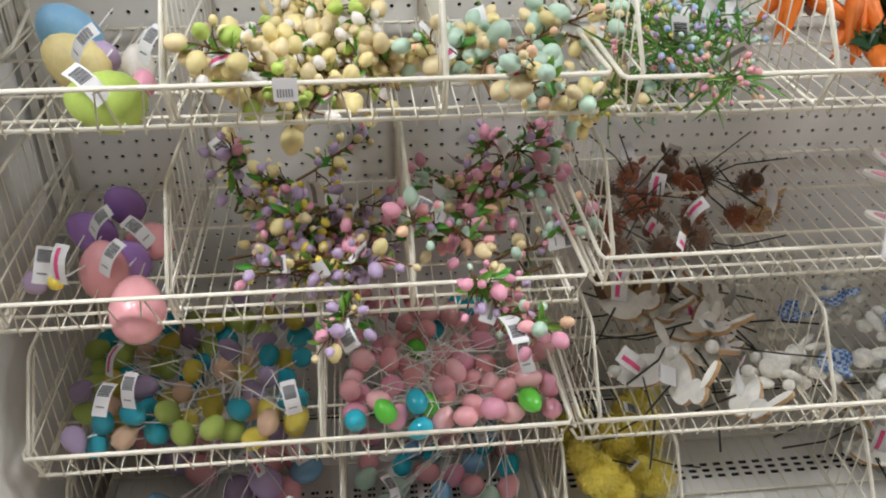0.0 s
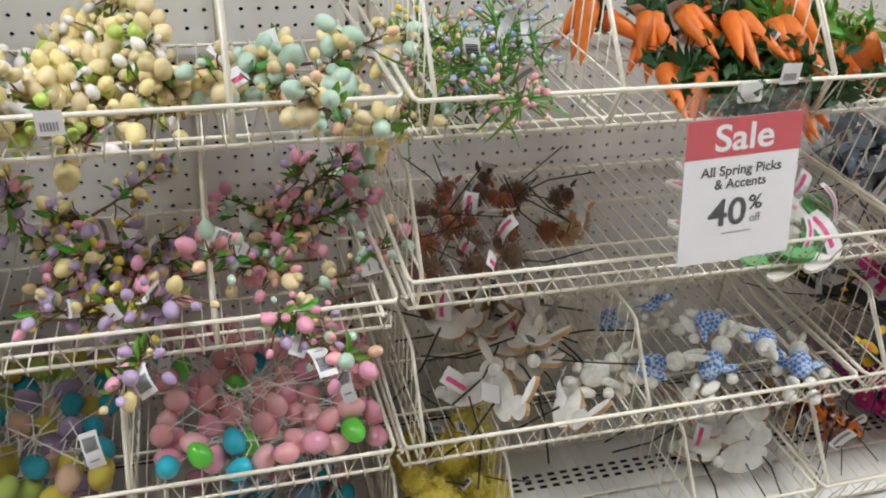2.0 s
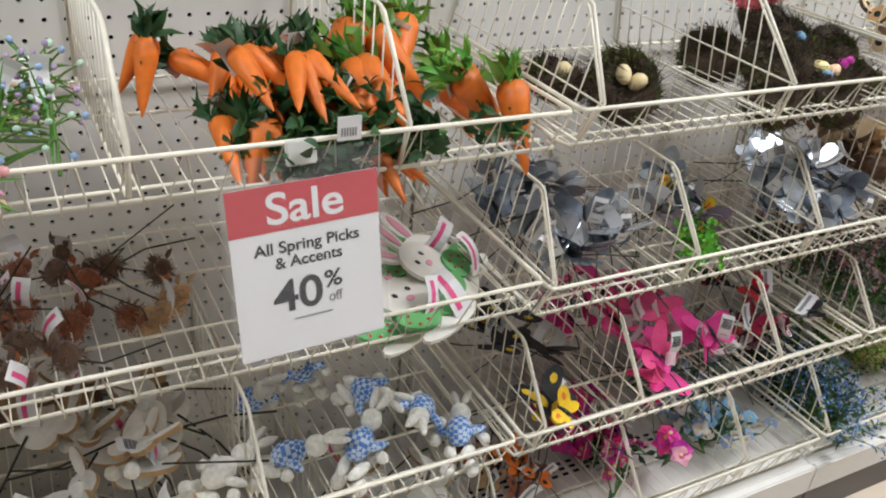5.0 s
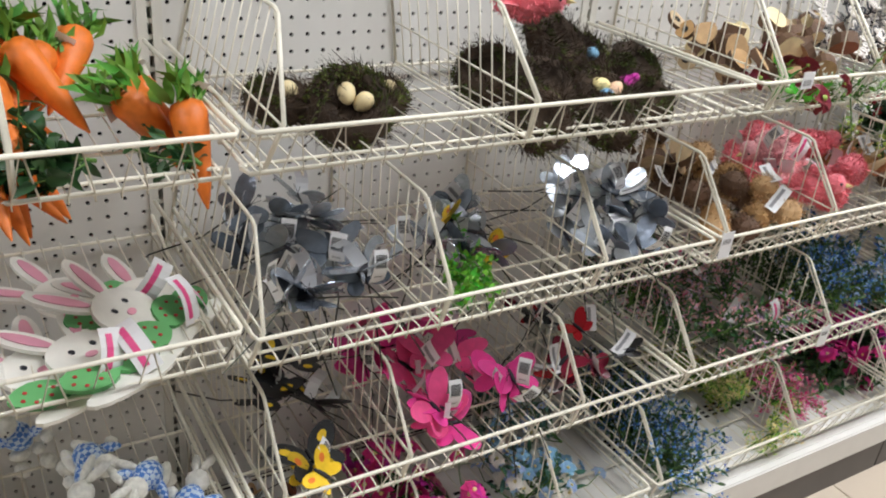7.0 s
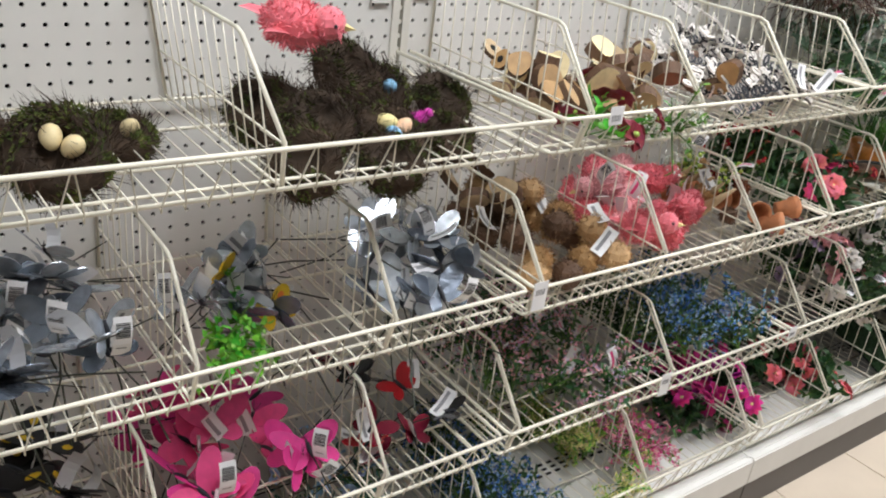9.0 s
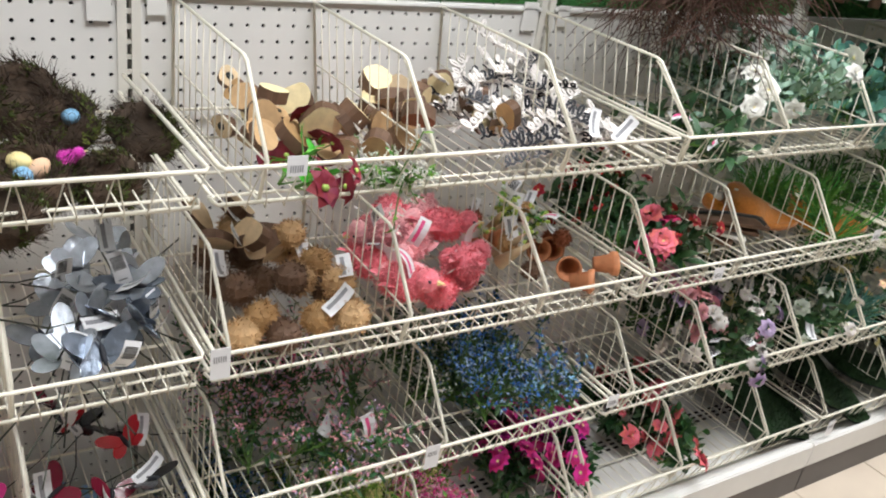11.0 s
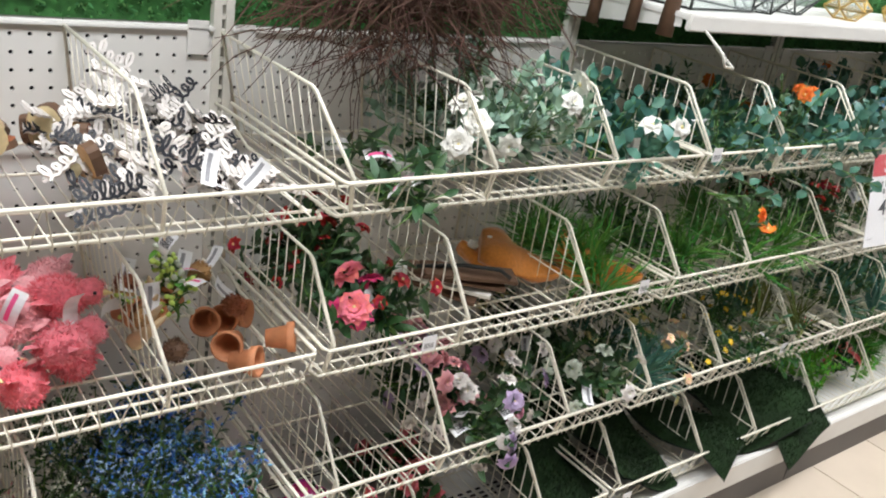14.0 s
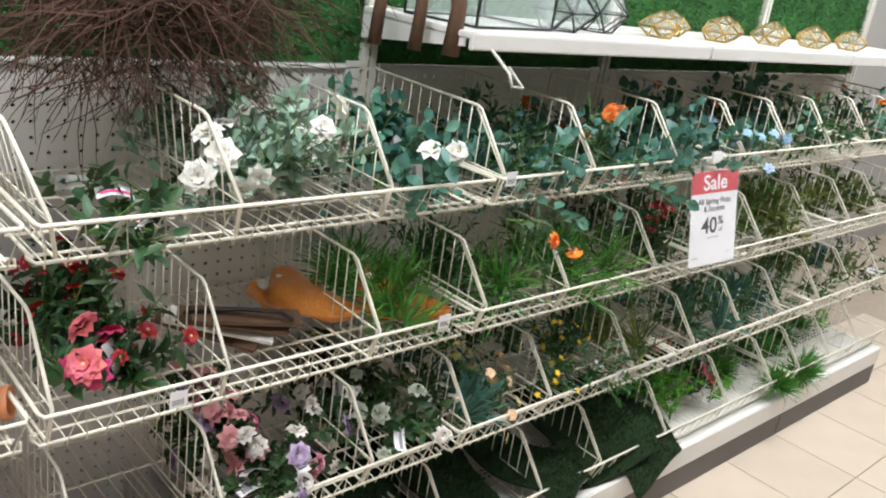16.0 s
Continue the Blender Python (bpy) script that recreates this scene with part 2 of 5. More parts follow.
def egg_mesh(col, kind, fine=True):
    key = ("egg", col, kind, fine)
    if key not in CACHE:
        CACHE[key] = Geo().ball((0, 0, 0), 1.0, 1.3, n=12 if fine else 7, k=8 if fine else 5, egg=0.14).mesh("egg", paint(col, kind), True)
    return CACHE[key]


def tag_mesh(style):
    """A bent paper tag with its bar code or its printed stripe."""
    if ("tag", style) not in CACHE:
        g = Geo()
        n, w, h = 6, 0.011, 0.05

        def pt(u, v, lift):
            return (u * w, h * v, 0.012 * math.sin(v * 2.6) * (1 if style != 2 else -0.6) + lift)
        for i in range(n):
            a, b = i / n, (i + 1) / n
            g.add([pt(-1, a, 0), pt(1, a, 0), pt(1, b, 0), pt(-1, b, 0)], [(0, 1, 2, 3)], 0)
        if style == 0:
            for i in range(9):
                v0 = 0.5 + i * 0.043
                g.add([pt(-0.75, v0, 4e-4), pt(0.75, v0, 4e-4), pt(0.75, v0 + 0.02 + 0.008 * (i % 2), 4e-4), pt(-0.75, v0 + 0.02 + 0.008 * (i % 2), 4e-4)], [(0, 1, 2, 3)], 1)
            g.add([pt(-0.6, 0.2, 4e-4), pt(0.5, 0.2, 4e-4), pt(0.5, 0.24, 4e-4), pt(-0.6, 0.24, 4e-4)], [(0, 1, 2, 3)], 2)
        else:
            for i in range(n):
                a, b = max(0.1, i / n), min(0.9, (i + 1) / n)
                g.add([pt(-0.5, a, 4e-4), pt(0.05, a, 4e-4), pt(0.05, b, 4e-4), pt(-0.5, b, 4e-4)], [(0, 1, 2, 3)], 2 if style == 2 else 3)
        CACHE[("tag", style)] = g.mesh("price_tag", [M["paper"], M["ink"], M["grey_ink"], M["pink_ink"]])
    return CACHE[("tag", style)]


def tag(parent, p, r, style=None, s=1.0):
    st = r.choice([0, 0, 1, 2]) if style is None else style
    return piece("price_tag", tag_mesh(st), parent, Matrix.Translation(p) @ Euler((r.uniform(0.3, 1.2), r.uniform(-0.5, 0.5), r.uniform(-1.2, 1.2))).to_matrix().to_4x4() @ Matrix.Scale(s, 4))


# ---- the store ----
BAY = 0.762
FRONT = -0.40
FIRST, LAST = -1, 7
XEND = LAST * BAY


def solid(name, x0, y0, z0, x1, y1, z1, material, label, category, b=0.0):
    return tagged(piece(name, Geo().box(x0, y0, z0, x1, y1, z1, b=b).mesh(name, material)), label, category, kind="structure")


solid("floor", -4.0, -3.6, -0.2, 9.5, 0.6, -0.006, M["grout"], "beige tiled shop floor with thin joints", "floor")
solid("ceiling", -4.0, -3.6, CEIL, 9.5, 0.6, CEIL + 0.1, M["ceil"], "white tiled shop ceiling", "ceiling")
solid("wall_north", -4.0, 0.5, -0.2, 9.5, 0.6, CEIL, M["wall"], "plain pale wall behind the shelving", "wall")
# added wall behind the camera, dark to keep bounce light off the goods
solid("wall_south", -4.0, -3.7, -0.2, 9.5, -3.6, CEIL, M["aisle"], "plain dark unseen wall across the aisle that limits bounce light", "wall")
solid("wall_west", -4.1, -3.6, -0.2, -4.0, 0.6, CEIL, M["wall"], "plain pale wall at the aisle's end", "wall")
solid("wall_east", 9.5, -3.6, -0.2, 9.6, 0.6, CEIL, M["wall"], "plain pale wall at the far end", "wall")
for lx, ly in LAMPS:
    t = thing("ceiling_light", "white fluorescent panel light in the ceiling", "light", pose(lx, ly, CEIL), "panel lights")
    piece("frame", Geo().box(-0.64, -0.29, -0.03, 0.64, -0.26, 0).box(-0.64, 0.26, -0.03, 0.64, 0.29, 0).box(-0.64, -0.26, -0.03, -0.61, 0.26, 0).box(0.61, -0.26, -0.03, 0.64, 0.26, 0).mesh("frame", M["white"]), t)
    piece("diffuser", Geo().box(-0.61, -0.26, -0.02, 0.61, 0.26, -0.004).mesh("diffuser", M["lamp"]), t)

# pegboard panels with real holes, one a bay
PITCH = 0.0254
COLS = 29


def peg_mesh(rows):
    g = Geo()
    rad, dep = 0.0033, 0.005
    ring = [(math.cos(math.pi * (i + 0.5) / 4), math.sin(math.pi * (i + 0.5) / 4)) for i in range(8)]
    h = PITCH / 2
    outer = [(h, h * 0.41), (h * 0.41, h), (-h * 0.41, h), (-h, h * 0.41), (-h, -h * 0.41), (-h * 0.41, -h), (h * 0.41, -h), (h, -h * 0.41)]
    order = [(h, 0.41 * h), (0.41 * h, h), (-0.41 * h, h), (-h, 0.41 * h), (-h, -0.41 * h), (-0.41 * h, -h), (0.41 * h, -h), (h, -0.41 * h)]
    faces = []
    for i in range(8):
        j = (i + 1) % 8
        faces.append((i, j, 8 + j, 8 + i))
        faces.append((8 + i, 8 + j, 16 + j, 16 + i))
    corners = [(h, h), (-h, h), (-h, -h), (h, -h)]
    faces += [(0, 24, 1), (2, 25, 3), (4, 26, 5), (6, 27, 7)]
    for cx in range(COLS):
        for cz in range(rows):
            x, z = (cx + 0.5) * PITCH, (cz + 0.5) * PITCH
            v = [(x + a, 0, z + b) for a, b in order] + [(x + rad * a, 0, z + rad * b) for a, b in ring] + [(x + rad * a, dep, z + rad * b) for a, b in ring]
            v += [(x + a, 0, z + b) for a, b in corners]
            g.add(v, faces)
    me = g.mesh("panel", M["peg"])
    bm = bmesh.new()
    bm.from_mesh(me)
    bmesh.ops.remove_doubles(bm, verts=bm.verts, dist=0.0001)
    bm.to_mesh(me)
    bm.free()
    return me


PEGROWS = 37
PEGZ = 1.095 - PEGROWS * PITCH
PEG = peg_mesh(PEGROWS)
HALF = (BAY - COLS * PITCH) / 2
slot_g = Geo()
for k in range(-3, 68):
    z = 0.16 + k * 0.0222
    slot_g.box(-0.0035, 0.0, z, 0.0035, 0.006, z + 0.0068)
slot_g.box(-HALF - 0.004, -0.004, 0.0, -0.0035, 0.02, 1.66).box(0.0035, -0.004, 0.0, HALF + 0.004, 0.02, 1.66)
UP = slot_g.mesh("upright", M["upright"])
lip = Geo().box(0, -0.006, 1.095, COLS * PITCH, 0.012, 1.103, b=0.002).box(COLS * PITCH - 0.045, -0.006, 1.06, COLS * PITCH - 0.012, -0.003, 1.112).box(0.012, -0.006, 1.07, 0.04, -0.003, 1.108).mesh("top_lip", M["peg"])
for b in range(FIRST, LAST):
    t = thing("pegboard_bay", "off-white perforated metal pegboard back panel", "pegboard", pose(b * BAY + HALF, 0, 0), "pegboard bays")
    piece("panel", PEG, t, pose(0, 0, PEGZ))
    piece("top_lip", lip, t)
    # added black sheet: paints the shade seen through the peg holes
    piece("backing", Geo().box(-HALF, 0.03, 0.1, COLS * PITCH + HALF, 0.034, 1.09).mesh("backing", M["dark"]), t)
for b in range(FIRST, LAST + 1):
    tagged(piece("slotted_upright", UP, None, pose(b * BAY, 0, 0)), "off-white slotted steel shelf upright", "upright", "uprights")
tagged(piece("end_panel", Geo().box(-0.806, -0.44, 0, -0.79, 0.03, 1.5, b=0.002).mesh("end_panel", M["peg"])), "cream metal end panel of the shelving", "panel")

# base deck and kick plate, one a bay
for b in range(FIRST, LAST):
    t = thing("base_deck", "white metal base shelf with grey kick plate on the floor", "shelf", pose(b * BAY, 0, 0), "base shelves")
    piece("deck", Geo().box(0.001, FRONT + 0.005, 0.135, BAY - 0.001, -0.006, 0.15, b=0.002).box(0.001, FRONT - 0.012, 0.082, BAY - 0.001, FRONT + 0.004, 0.152, b=0.003).mesh("deck", M["white"]), t)
    piece("kick_plate", Geo().box(0.002, FRONT - 0.008, 0.0, BAY - 0.002, FRONT + 0.018, 0.083, b=0.001).mesh("kick_plate", M["kick"]), t)
    for j in range(3):
        # vent slots are black bars, their inner shade given as colour
        g = Geo()
        for i in range(26):
            g.box(0.06 + i * 0.025, -0.2 - j * 0.014, 0.1495, 0.073 + i * 0.025, -0.194 - j * 0.014, 0.1512)
        tagged(piece("vent_row", g.mesh("vent_row", M["dark"]), t), kind="stuff")

# wire baskets
TIERS = [0.986, 0.735, 0.477, 0.224]
DIV = [
    {-1: (-0.75, -0.488, -0.189), 0: (0.03, 0.256, 0.545), 1: (0.803, 1.133), 2: (1.587, 1.82, 2.06), 3: (2.309, 2.554, 2.815), 4: (3.067, 3.317, 3.605), 5: (3.89, 4.12, 4.36), 6: (4.62, 4.86, 5.1)},
    {-1: (-0.735, -0.525, -0.228), 0: (0.023,), 1: (0.78, 1.036, 1.298), 2: (1.55, 1.82, 2.072), 3: (2.308, 2.552, 2.828), 4: (3.077, 3.313, 3.625), 5: (3.85, 4.109, 4.4), 6: (4.66, 4.9, 5.1)},
    {-1: (-0.747, -0.357), 0: (0.035, 0.385), 1: (0.81, 0.997, 1.31), 2: (1.556, 1.924), 3: (2.345, 2.563, 2.85), 4: (3.09, 3.332, 3.627), 5: (3.898, 4.136, 4.37), 6: (4.62, 4.86, 5.1)},
    {-1: (-0.752, -0.34), 0: (0.012, 0.2, 0.52), 1: (0.78, 1.06, 1.321), 2: (1.55, 1.93, 2.26), 3: (2.31, 2.57, 2.857), 4: (3.083, 3.37, 3.59), 5: (3.87, 4.187, 4.45), 6: (4.64, 4.86, 5.1)},
]
LOW = 0.054
BACKSET = 0.022
LIFT = 0.112
WR, RR = 0.0011, 0.0031
LEAN = {(0, 0.803): 14, (1, 0.78): 11, (0, 1.133): -8, (0, 2.309): -13, (0, 2.554): -7, (0, 1.82): -6, (1, 2.072): -7, (0, 2.06): -5}


def divider_mesh():
    g = Geo()
    yb = -0.004
    top = lambda y: LIFT + 0.006 * (y / 0.31) if y > -0.31 else LIFT - 0.006 + (y + 0.31) / 0.088 * (LIFT - 0.01)
    g.tube([(0, yb, -LOW), (0, yb, LIFT), (0, -0.30, top(-0.30)), (0, -0.312, LIFT - 0.01), (0, FRONT + 0.006, 0.004), (0, FRONT + BACKSET + 0.004, -LOW)], 0.0027, 6)
    g.tube([(0.003, -0.297, LIFT - 0.012), (0.003, -0.305, LIFT - 0.018), (0.003, FRONT + 0.016, 0.004), (0.003, FRONT + BACKSET + 0.012, -LOW)], 0.002, 5)
    g.tube([(0, yb, -LOW), (0, FRONT + BACKSET, -LOW)], 0.0022, 5)
    g.tube([(0.002, yb, 0.01), (0.002, FRONT + 0.01, 0.0)], 0.0014, 4)
    n, wires, whole = 13, [], Geo()
    for i in range(1, n):
        y = yb + (FRONT + BACKSET + 0.006 - yb) * i / n
        whole.tube([(0, y, -LOW), (0, y, top(y))], WR, 4)
        wires.append((y, Geo().tube([(0, 0, -LOW), (0, 0, top(y))], WR, 4).mesh("wire", M["wire"], True)))
    return g.mesh("divider", M["wire"], True), wires, whole.mesh("wiring", M["wire"], True)


DMESH, DWIRES, DALL = divider_mesh()


def basket_meshes(low):
    w = BAY - 0.014
    a = Geo().tube([(0.006, -0.02, 0.0), (0.0, FRONT + 0.01, 0.0), (0.004, FRONT, 0.0), (w - 0.004, FRONT, 0.0), (w, FRONT + 0.01, 0.0), (w - 0.006, -0.02, 0.0)], RR, 6).mesh("top_rail", M["wire"], True)
    f = Geo().tube([(0.0, FRONT + BACKSET + 0.02, -low), (0.004, FRONT + BACKSET, -low), (w - 0.004, FRONT + BACKSET, -low), (w, FRONT + BACKSET + 0.02, -low)], RR * 0.9, 6).mesh("lower_rail", M["wire"], True)
    cross = Geo().tube([(0.002, 0, 0), (w - 0.002, 0, 0)], 0.0024, 5).mesh("cross_wire", M["wire"], True)
    pts = [(0, -0.004, -low), (0, FRONT + BACKSET + 0.012, -low - 0.002), (0, FRONT + BACKSET + 0.001, -low - 0.009), (0, FRONT + BACKSET - 0.002, -low), (0, FRONT, 0)]
    zig = [Geo().tube(pts[:-1] + [(d, FRONT, 0)], WR, 4).mesh("basket_wire", M["wire"], True) for d in (-0.011, 0.011)]
    many = Geo()
    for i in range(30):
        x = 0.014 + (w - 0.028) * i / 29
        many.tube([(x, y, z) for _, y, z in pts[:-1]] + [(x + (0.011 if i % 2 else -0.011), FRONT, 0)], WR, 4)
    return a, f, cross, zig, many.mesh("basket_wiring", M["wire"], True)


def basket_wires(t, bm, low, far):
    w, n = BAY - 0.014, 29
    piece("top_rail", bm[0], t)
    piece("lower_rail", bm[1], t)
    for y in (-0.012, -0.14, -0.27, -0.345):
        piece("cross_wire", bm[2], t, pose(0, y, -low - 0.003))
    if far:
        tagged(piece("basket_wiring", bm[4], t), kind="stuff")
        return
    for i in range(n + 1):
        piece("basket_wire", bm[3][i % 2], t, pose(0.014 + (w - 0.028) * i / n, 0, 0))


BM = [basket_meshes(LOW)] * 3 + [basket_meshes(0.06)]
for k, zt in enumerate(TIERS):
    for b in range(FIRST, LAST):
        dz = {(1, -1): 0.008, (0, -1): -0.006, (1, 0): -0.016}.get((k, b), 0.0)
        t = thing("wire_basket", "cream-coated wire display basket with wire dividers hung on pegboard" if k < 3 else "cream-coated wire display basket with dividers on the base shelf", "basket", pose(b * BAY + 0.007, 0, zt - dz), "wire baskets")
        basket_wires(t, BM[k], LOW if k < 3 else 0.06, b > 3)
        for x in DIV[k].get(b, ()):
            d = piece("divider", DMESH, t, pose(x - b * BAY - 0.007, 0, 0, 0, LEAN.get((k, x), 0), 0))
            if b > 3:
                tagged(piece("wiring", DALL, d), kind="stuff")
                continue
            for y, me in DWIRES:
                piece("wire", me, d, pose(0, y, 0))
        if k < 3:
            for x in (0.008, BAY - 0.022):
                piece("bracket", Geo().tube([(x, -0.002, -0.03), (x, -0.09, -LOW), (x, -0.35, -LOW - 0.004)], 0.003, 5).mesh("bracket", M["wire"], True), t)


# ---- goods: one function a kind ----
def settle(n, x0, x1, y0, y1, zf, rad, r, zmax=0.2, tries=8):
    """Places of round goods dropped one by one into a bin."""
    out = []
    for _ in range(n):
        best = None
        for _ in range(tries):
            x, y = r.uniform(x0 + rad, x1 - rad), r.uniform(y0 + rad, y1 - rad)
            z = zf + rad
            for a, b, c, q in out:
                d2 = (a - x) ** 2 + (b - y) ** 2
                s = (q + rad) * 0.92
                if d2 < s * s:
                    z = max(z, c + math.sqrt(s * s - d2))
            if best is None or z < best[2]:
                best = (x, y, z, rad)
        if best[2] < zf + zmax:
            out.append(best)
    return out


def floor_of(k):
    return TIERS[k] - (LOW if k < 3 else 0.06) + 0.003


def egg_picks(k, x0, x1, n, rad, cols, kind, focus, label, y0=-0.385, y1=-0.03, seed=1, tags=5, straw=True):
    """Single eggs on white wire stems, their stems gathered towards one side."""
    r = random.Random(seed)
    f = Vector((focus[0], focus[1], focus[2]))
    for i, (x, y, z, q) in enumerate(settle(n, x0, x1, y0, y1, floor_of(k), rad, r)):
        col = r.choice(cols)
        t = thing("egg_pick", label % col_word(col), "egg pick", pose(x, y, z), "egg picks " + kind)
        d = wild(r, 0.4)
        piece("egg", egg_mesh(col, kind), t, at((0, 0, 0), d, r.uniform(0, 6), rad * r.uniform(0.8, 0.88)))
        if straw:
            e = f + Vector((r.gauss(0, 0.03), r.gauss(0, 0.02), r.gauss(0, 0.01))) - Vector((x, y, z))
            e = e.normalized() * min(e.length, 0.17)
            if i % 3 == 0:
                e = Vector((e.x, e.y, abs(e.z) + 0.02))
            mid = e * 0.5 + Vector((r.gauss(0, 0.01), r.gauss(0, 0.01), 0.006))
            piece("stem", Geo().tube([(0, 0, 0), mid, e], 0.0009, 4).mesh("stem", M["wstem"]), t)
        if i >= n - tags:
            tag(t, (0, -rad * 0.4, rad * 0.9), r, r.choice([0, 1]))


WORDS = dict(blush="light pink", turq="turquoise", sky="pale blue", hot="hot pink", snow="white", butter="pale yellow", fluff="yellow", pearl="pearl white", lime="lime green")


def col_word(c):
    return WORDS.get(c, c)


def big_eggs(k, spots, label, kind="gloss"):
    r = random.Random(5)
    for x, y, z, rad, col in spots:
        t = thing("large_egg_pick", label % col_word(col), "egg pick", pose(x, y, floor_of(k) + z), "large egg picks")
        piece("egg", egg_mesh(col, kind), t, at((0, 0, 0), wild(r, 0.9), 0, rad))
        piece("stem", Geo().tube([(0, 0, 0), (0.02, 0.05, -0.01), (0.03, 0.11, 0.0)], 0.0013, 5).mesh("stem", M["wstem"]), t)
        if r.random() < 0.5:
            tag(t, (0.01, -rad, rad * 0.4), r)


def spray_proto(name, label, cols, kind, leaf, seed, n=22, length=0.15, egg=(0.006, 0.015), stemmat="stem", leaves=12, leafsize=(0.03, 0.011), tags=1, spread=0.045):
    """A twiggy spray set with small eggs or berries and a few leaves."""
    r = random.Random(seed)
    t = thing(name, label, "floral spray", None, name + "s")
    g, lv, small = Geo(), Geo(), {}
    main = [Vector((0, 0, 0))]
    for i in range(4):
        main.append(main[-1] + Vector((r.gauss(0, 0.008), r.gauss(0, 0.008), length / 4)))
    g.tube(main, 0.0024, 5, r1=0.0012)
    for i in range(n):
        u = r.uniform(0.25, 1.0) * 3.99
        b = main[int(u)].lerp(main[int(u) + 1], u % 1)
        d = wild(r, 0.35)
        L = r.uniform(0.35, 1.0) * spread
        e = b + d * L
        g.tube([b, b + d * L * 0.5 + Vector((0, 0, 0.004)), e], 0.0011, 4)
        q = r.uniform(*egg) * (1.25 if r.random() < 0.15 else 1)
        c = r.choice(cols)
        if kind == "berry" or q < 0.0058:
            small.setdefault(c, Geo()).ball(e, q, 1.2, n=7, k=5, m=turn(d).to_3x3())
        else:
            piece("egg", egg_mesh(c, "speckle", q > 0.009), t, at(e, d, 0, q))
        if i < leaves:
            lv.leaf(b, wild(r, 0.3), (0, 0, 1), leafsize[0] * r.uniform(0.6, 1.2), leafsize[1] * r.uniform(0.7, 1.2))
    piece("branch", g.mesh("branch", M[stemmat], True), t)
    for c, q in small.items():
        tagged(piece("berry_cluster", q.mesh("berry_cluster", paint(c, "egg"), True), t), kind="stuff")
    if lv.v:
        tagged(piece("foliage", lv.mesh("foliage", leafmat(leaf)), t), kind="stuff")
    for i in range(tags):
        tag(t, main[2] + Vector((0, 0, 0.02)), r)
    return t


def scatter(protos, k, x0, x1, n, seed, y=(-0.34, -0.06), z=(0.0, 0.05), up=0.5, size=(0.85, 1.15), lean=(0, 0), first=True):
    """Lays copies of the first things into a bin, in loose layers."""
    r = random.Random(seed)
    if protos[0]["category"] == "artificial plant" and n > 3:
        n = int(n * 1.6)
    for i in range(n):
        p = protos[i % len(protos)]
        d = Vector((r.gauss(lean[0], 0.8), r.gauss(lean[1], 0.5), up * r.uniform(0.3, 1.3))).normalized()
        px, py = r.uniform(x0 + 0.035, x1 - 0.035), r.uniform(*y)
        if (px - (x0 + x1) / 2) * d.x > 0:
            d.x = -d.x
        m = at((px, py, floor_of(k) + 0.006 + z[0] + (z[1] - z[0]) * r.random() * i / max(1, n - 1)), d, r.uniform(0, 6), r.uniform(*size))
        if p.get("used"):
            copy_thing(p, Matrix.Translation(m.translation) @ m.to_quaternion().to_matrix().to_4x4())
        else:
            p.matrix_basis = Matrix.Translation(m.translation) @ m.to_quaternion().to_matrix().to_4x4()
            p["used"] = 1


def blossom_mesh(col, petals=6, layers=2, heart="butter"):
    key = ("blossom", col, petals, layers)
    if key not in CACHE:
        g = Geo()
        r = random.Random(petals * 7 + layers)
        for la in range(layers):
            for i in range(petals):
                a = 2 * math.pi * (i + la * 0.5) / petals + r.gauss(0, 0.1)
                el = 0.25 + la * 0.5
                d = Vector((math.cos(a) * math.cos(el), math.sin(a) * math.cos(el), math.sin(el)))
                g.leaf((0, 0, 0), d, (0, 0, 1), 1.0 - la * 0.18, 1.05, bend=0.7, slot=0)
        g.ball((0, 0, 0.18), 0.2, slot=1, n=6, k=4)
        CACHE[key] = g.mesh("blossom", [paint(col, "petal"), paint(heart, "petal")], True)
    return CACHE[key]


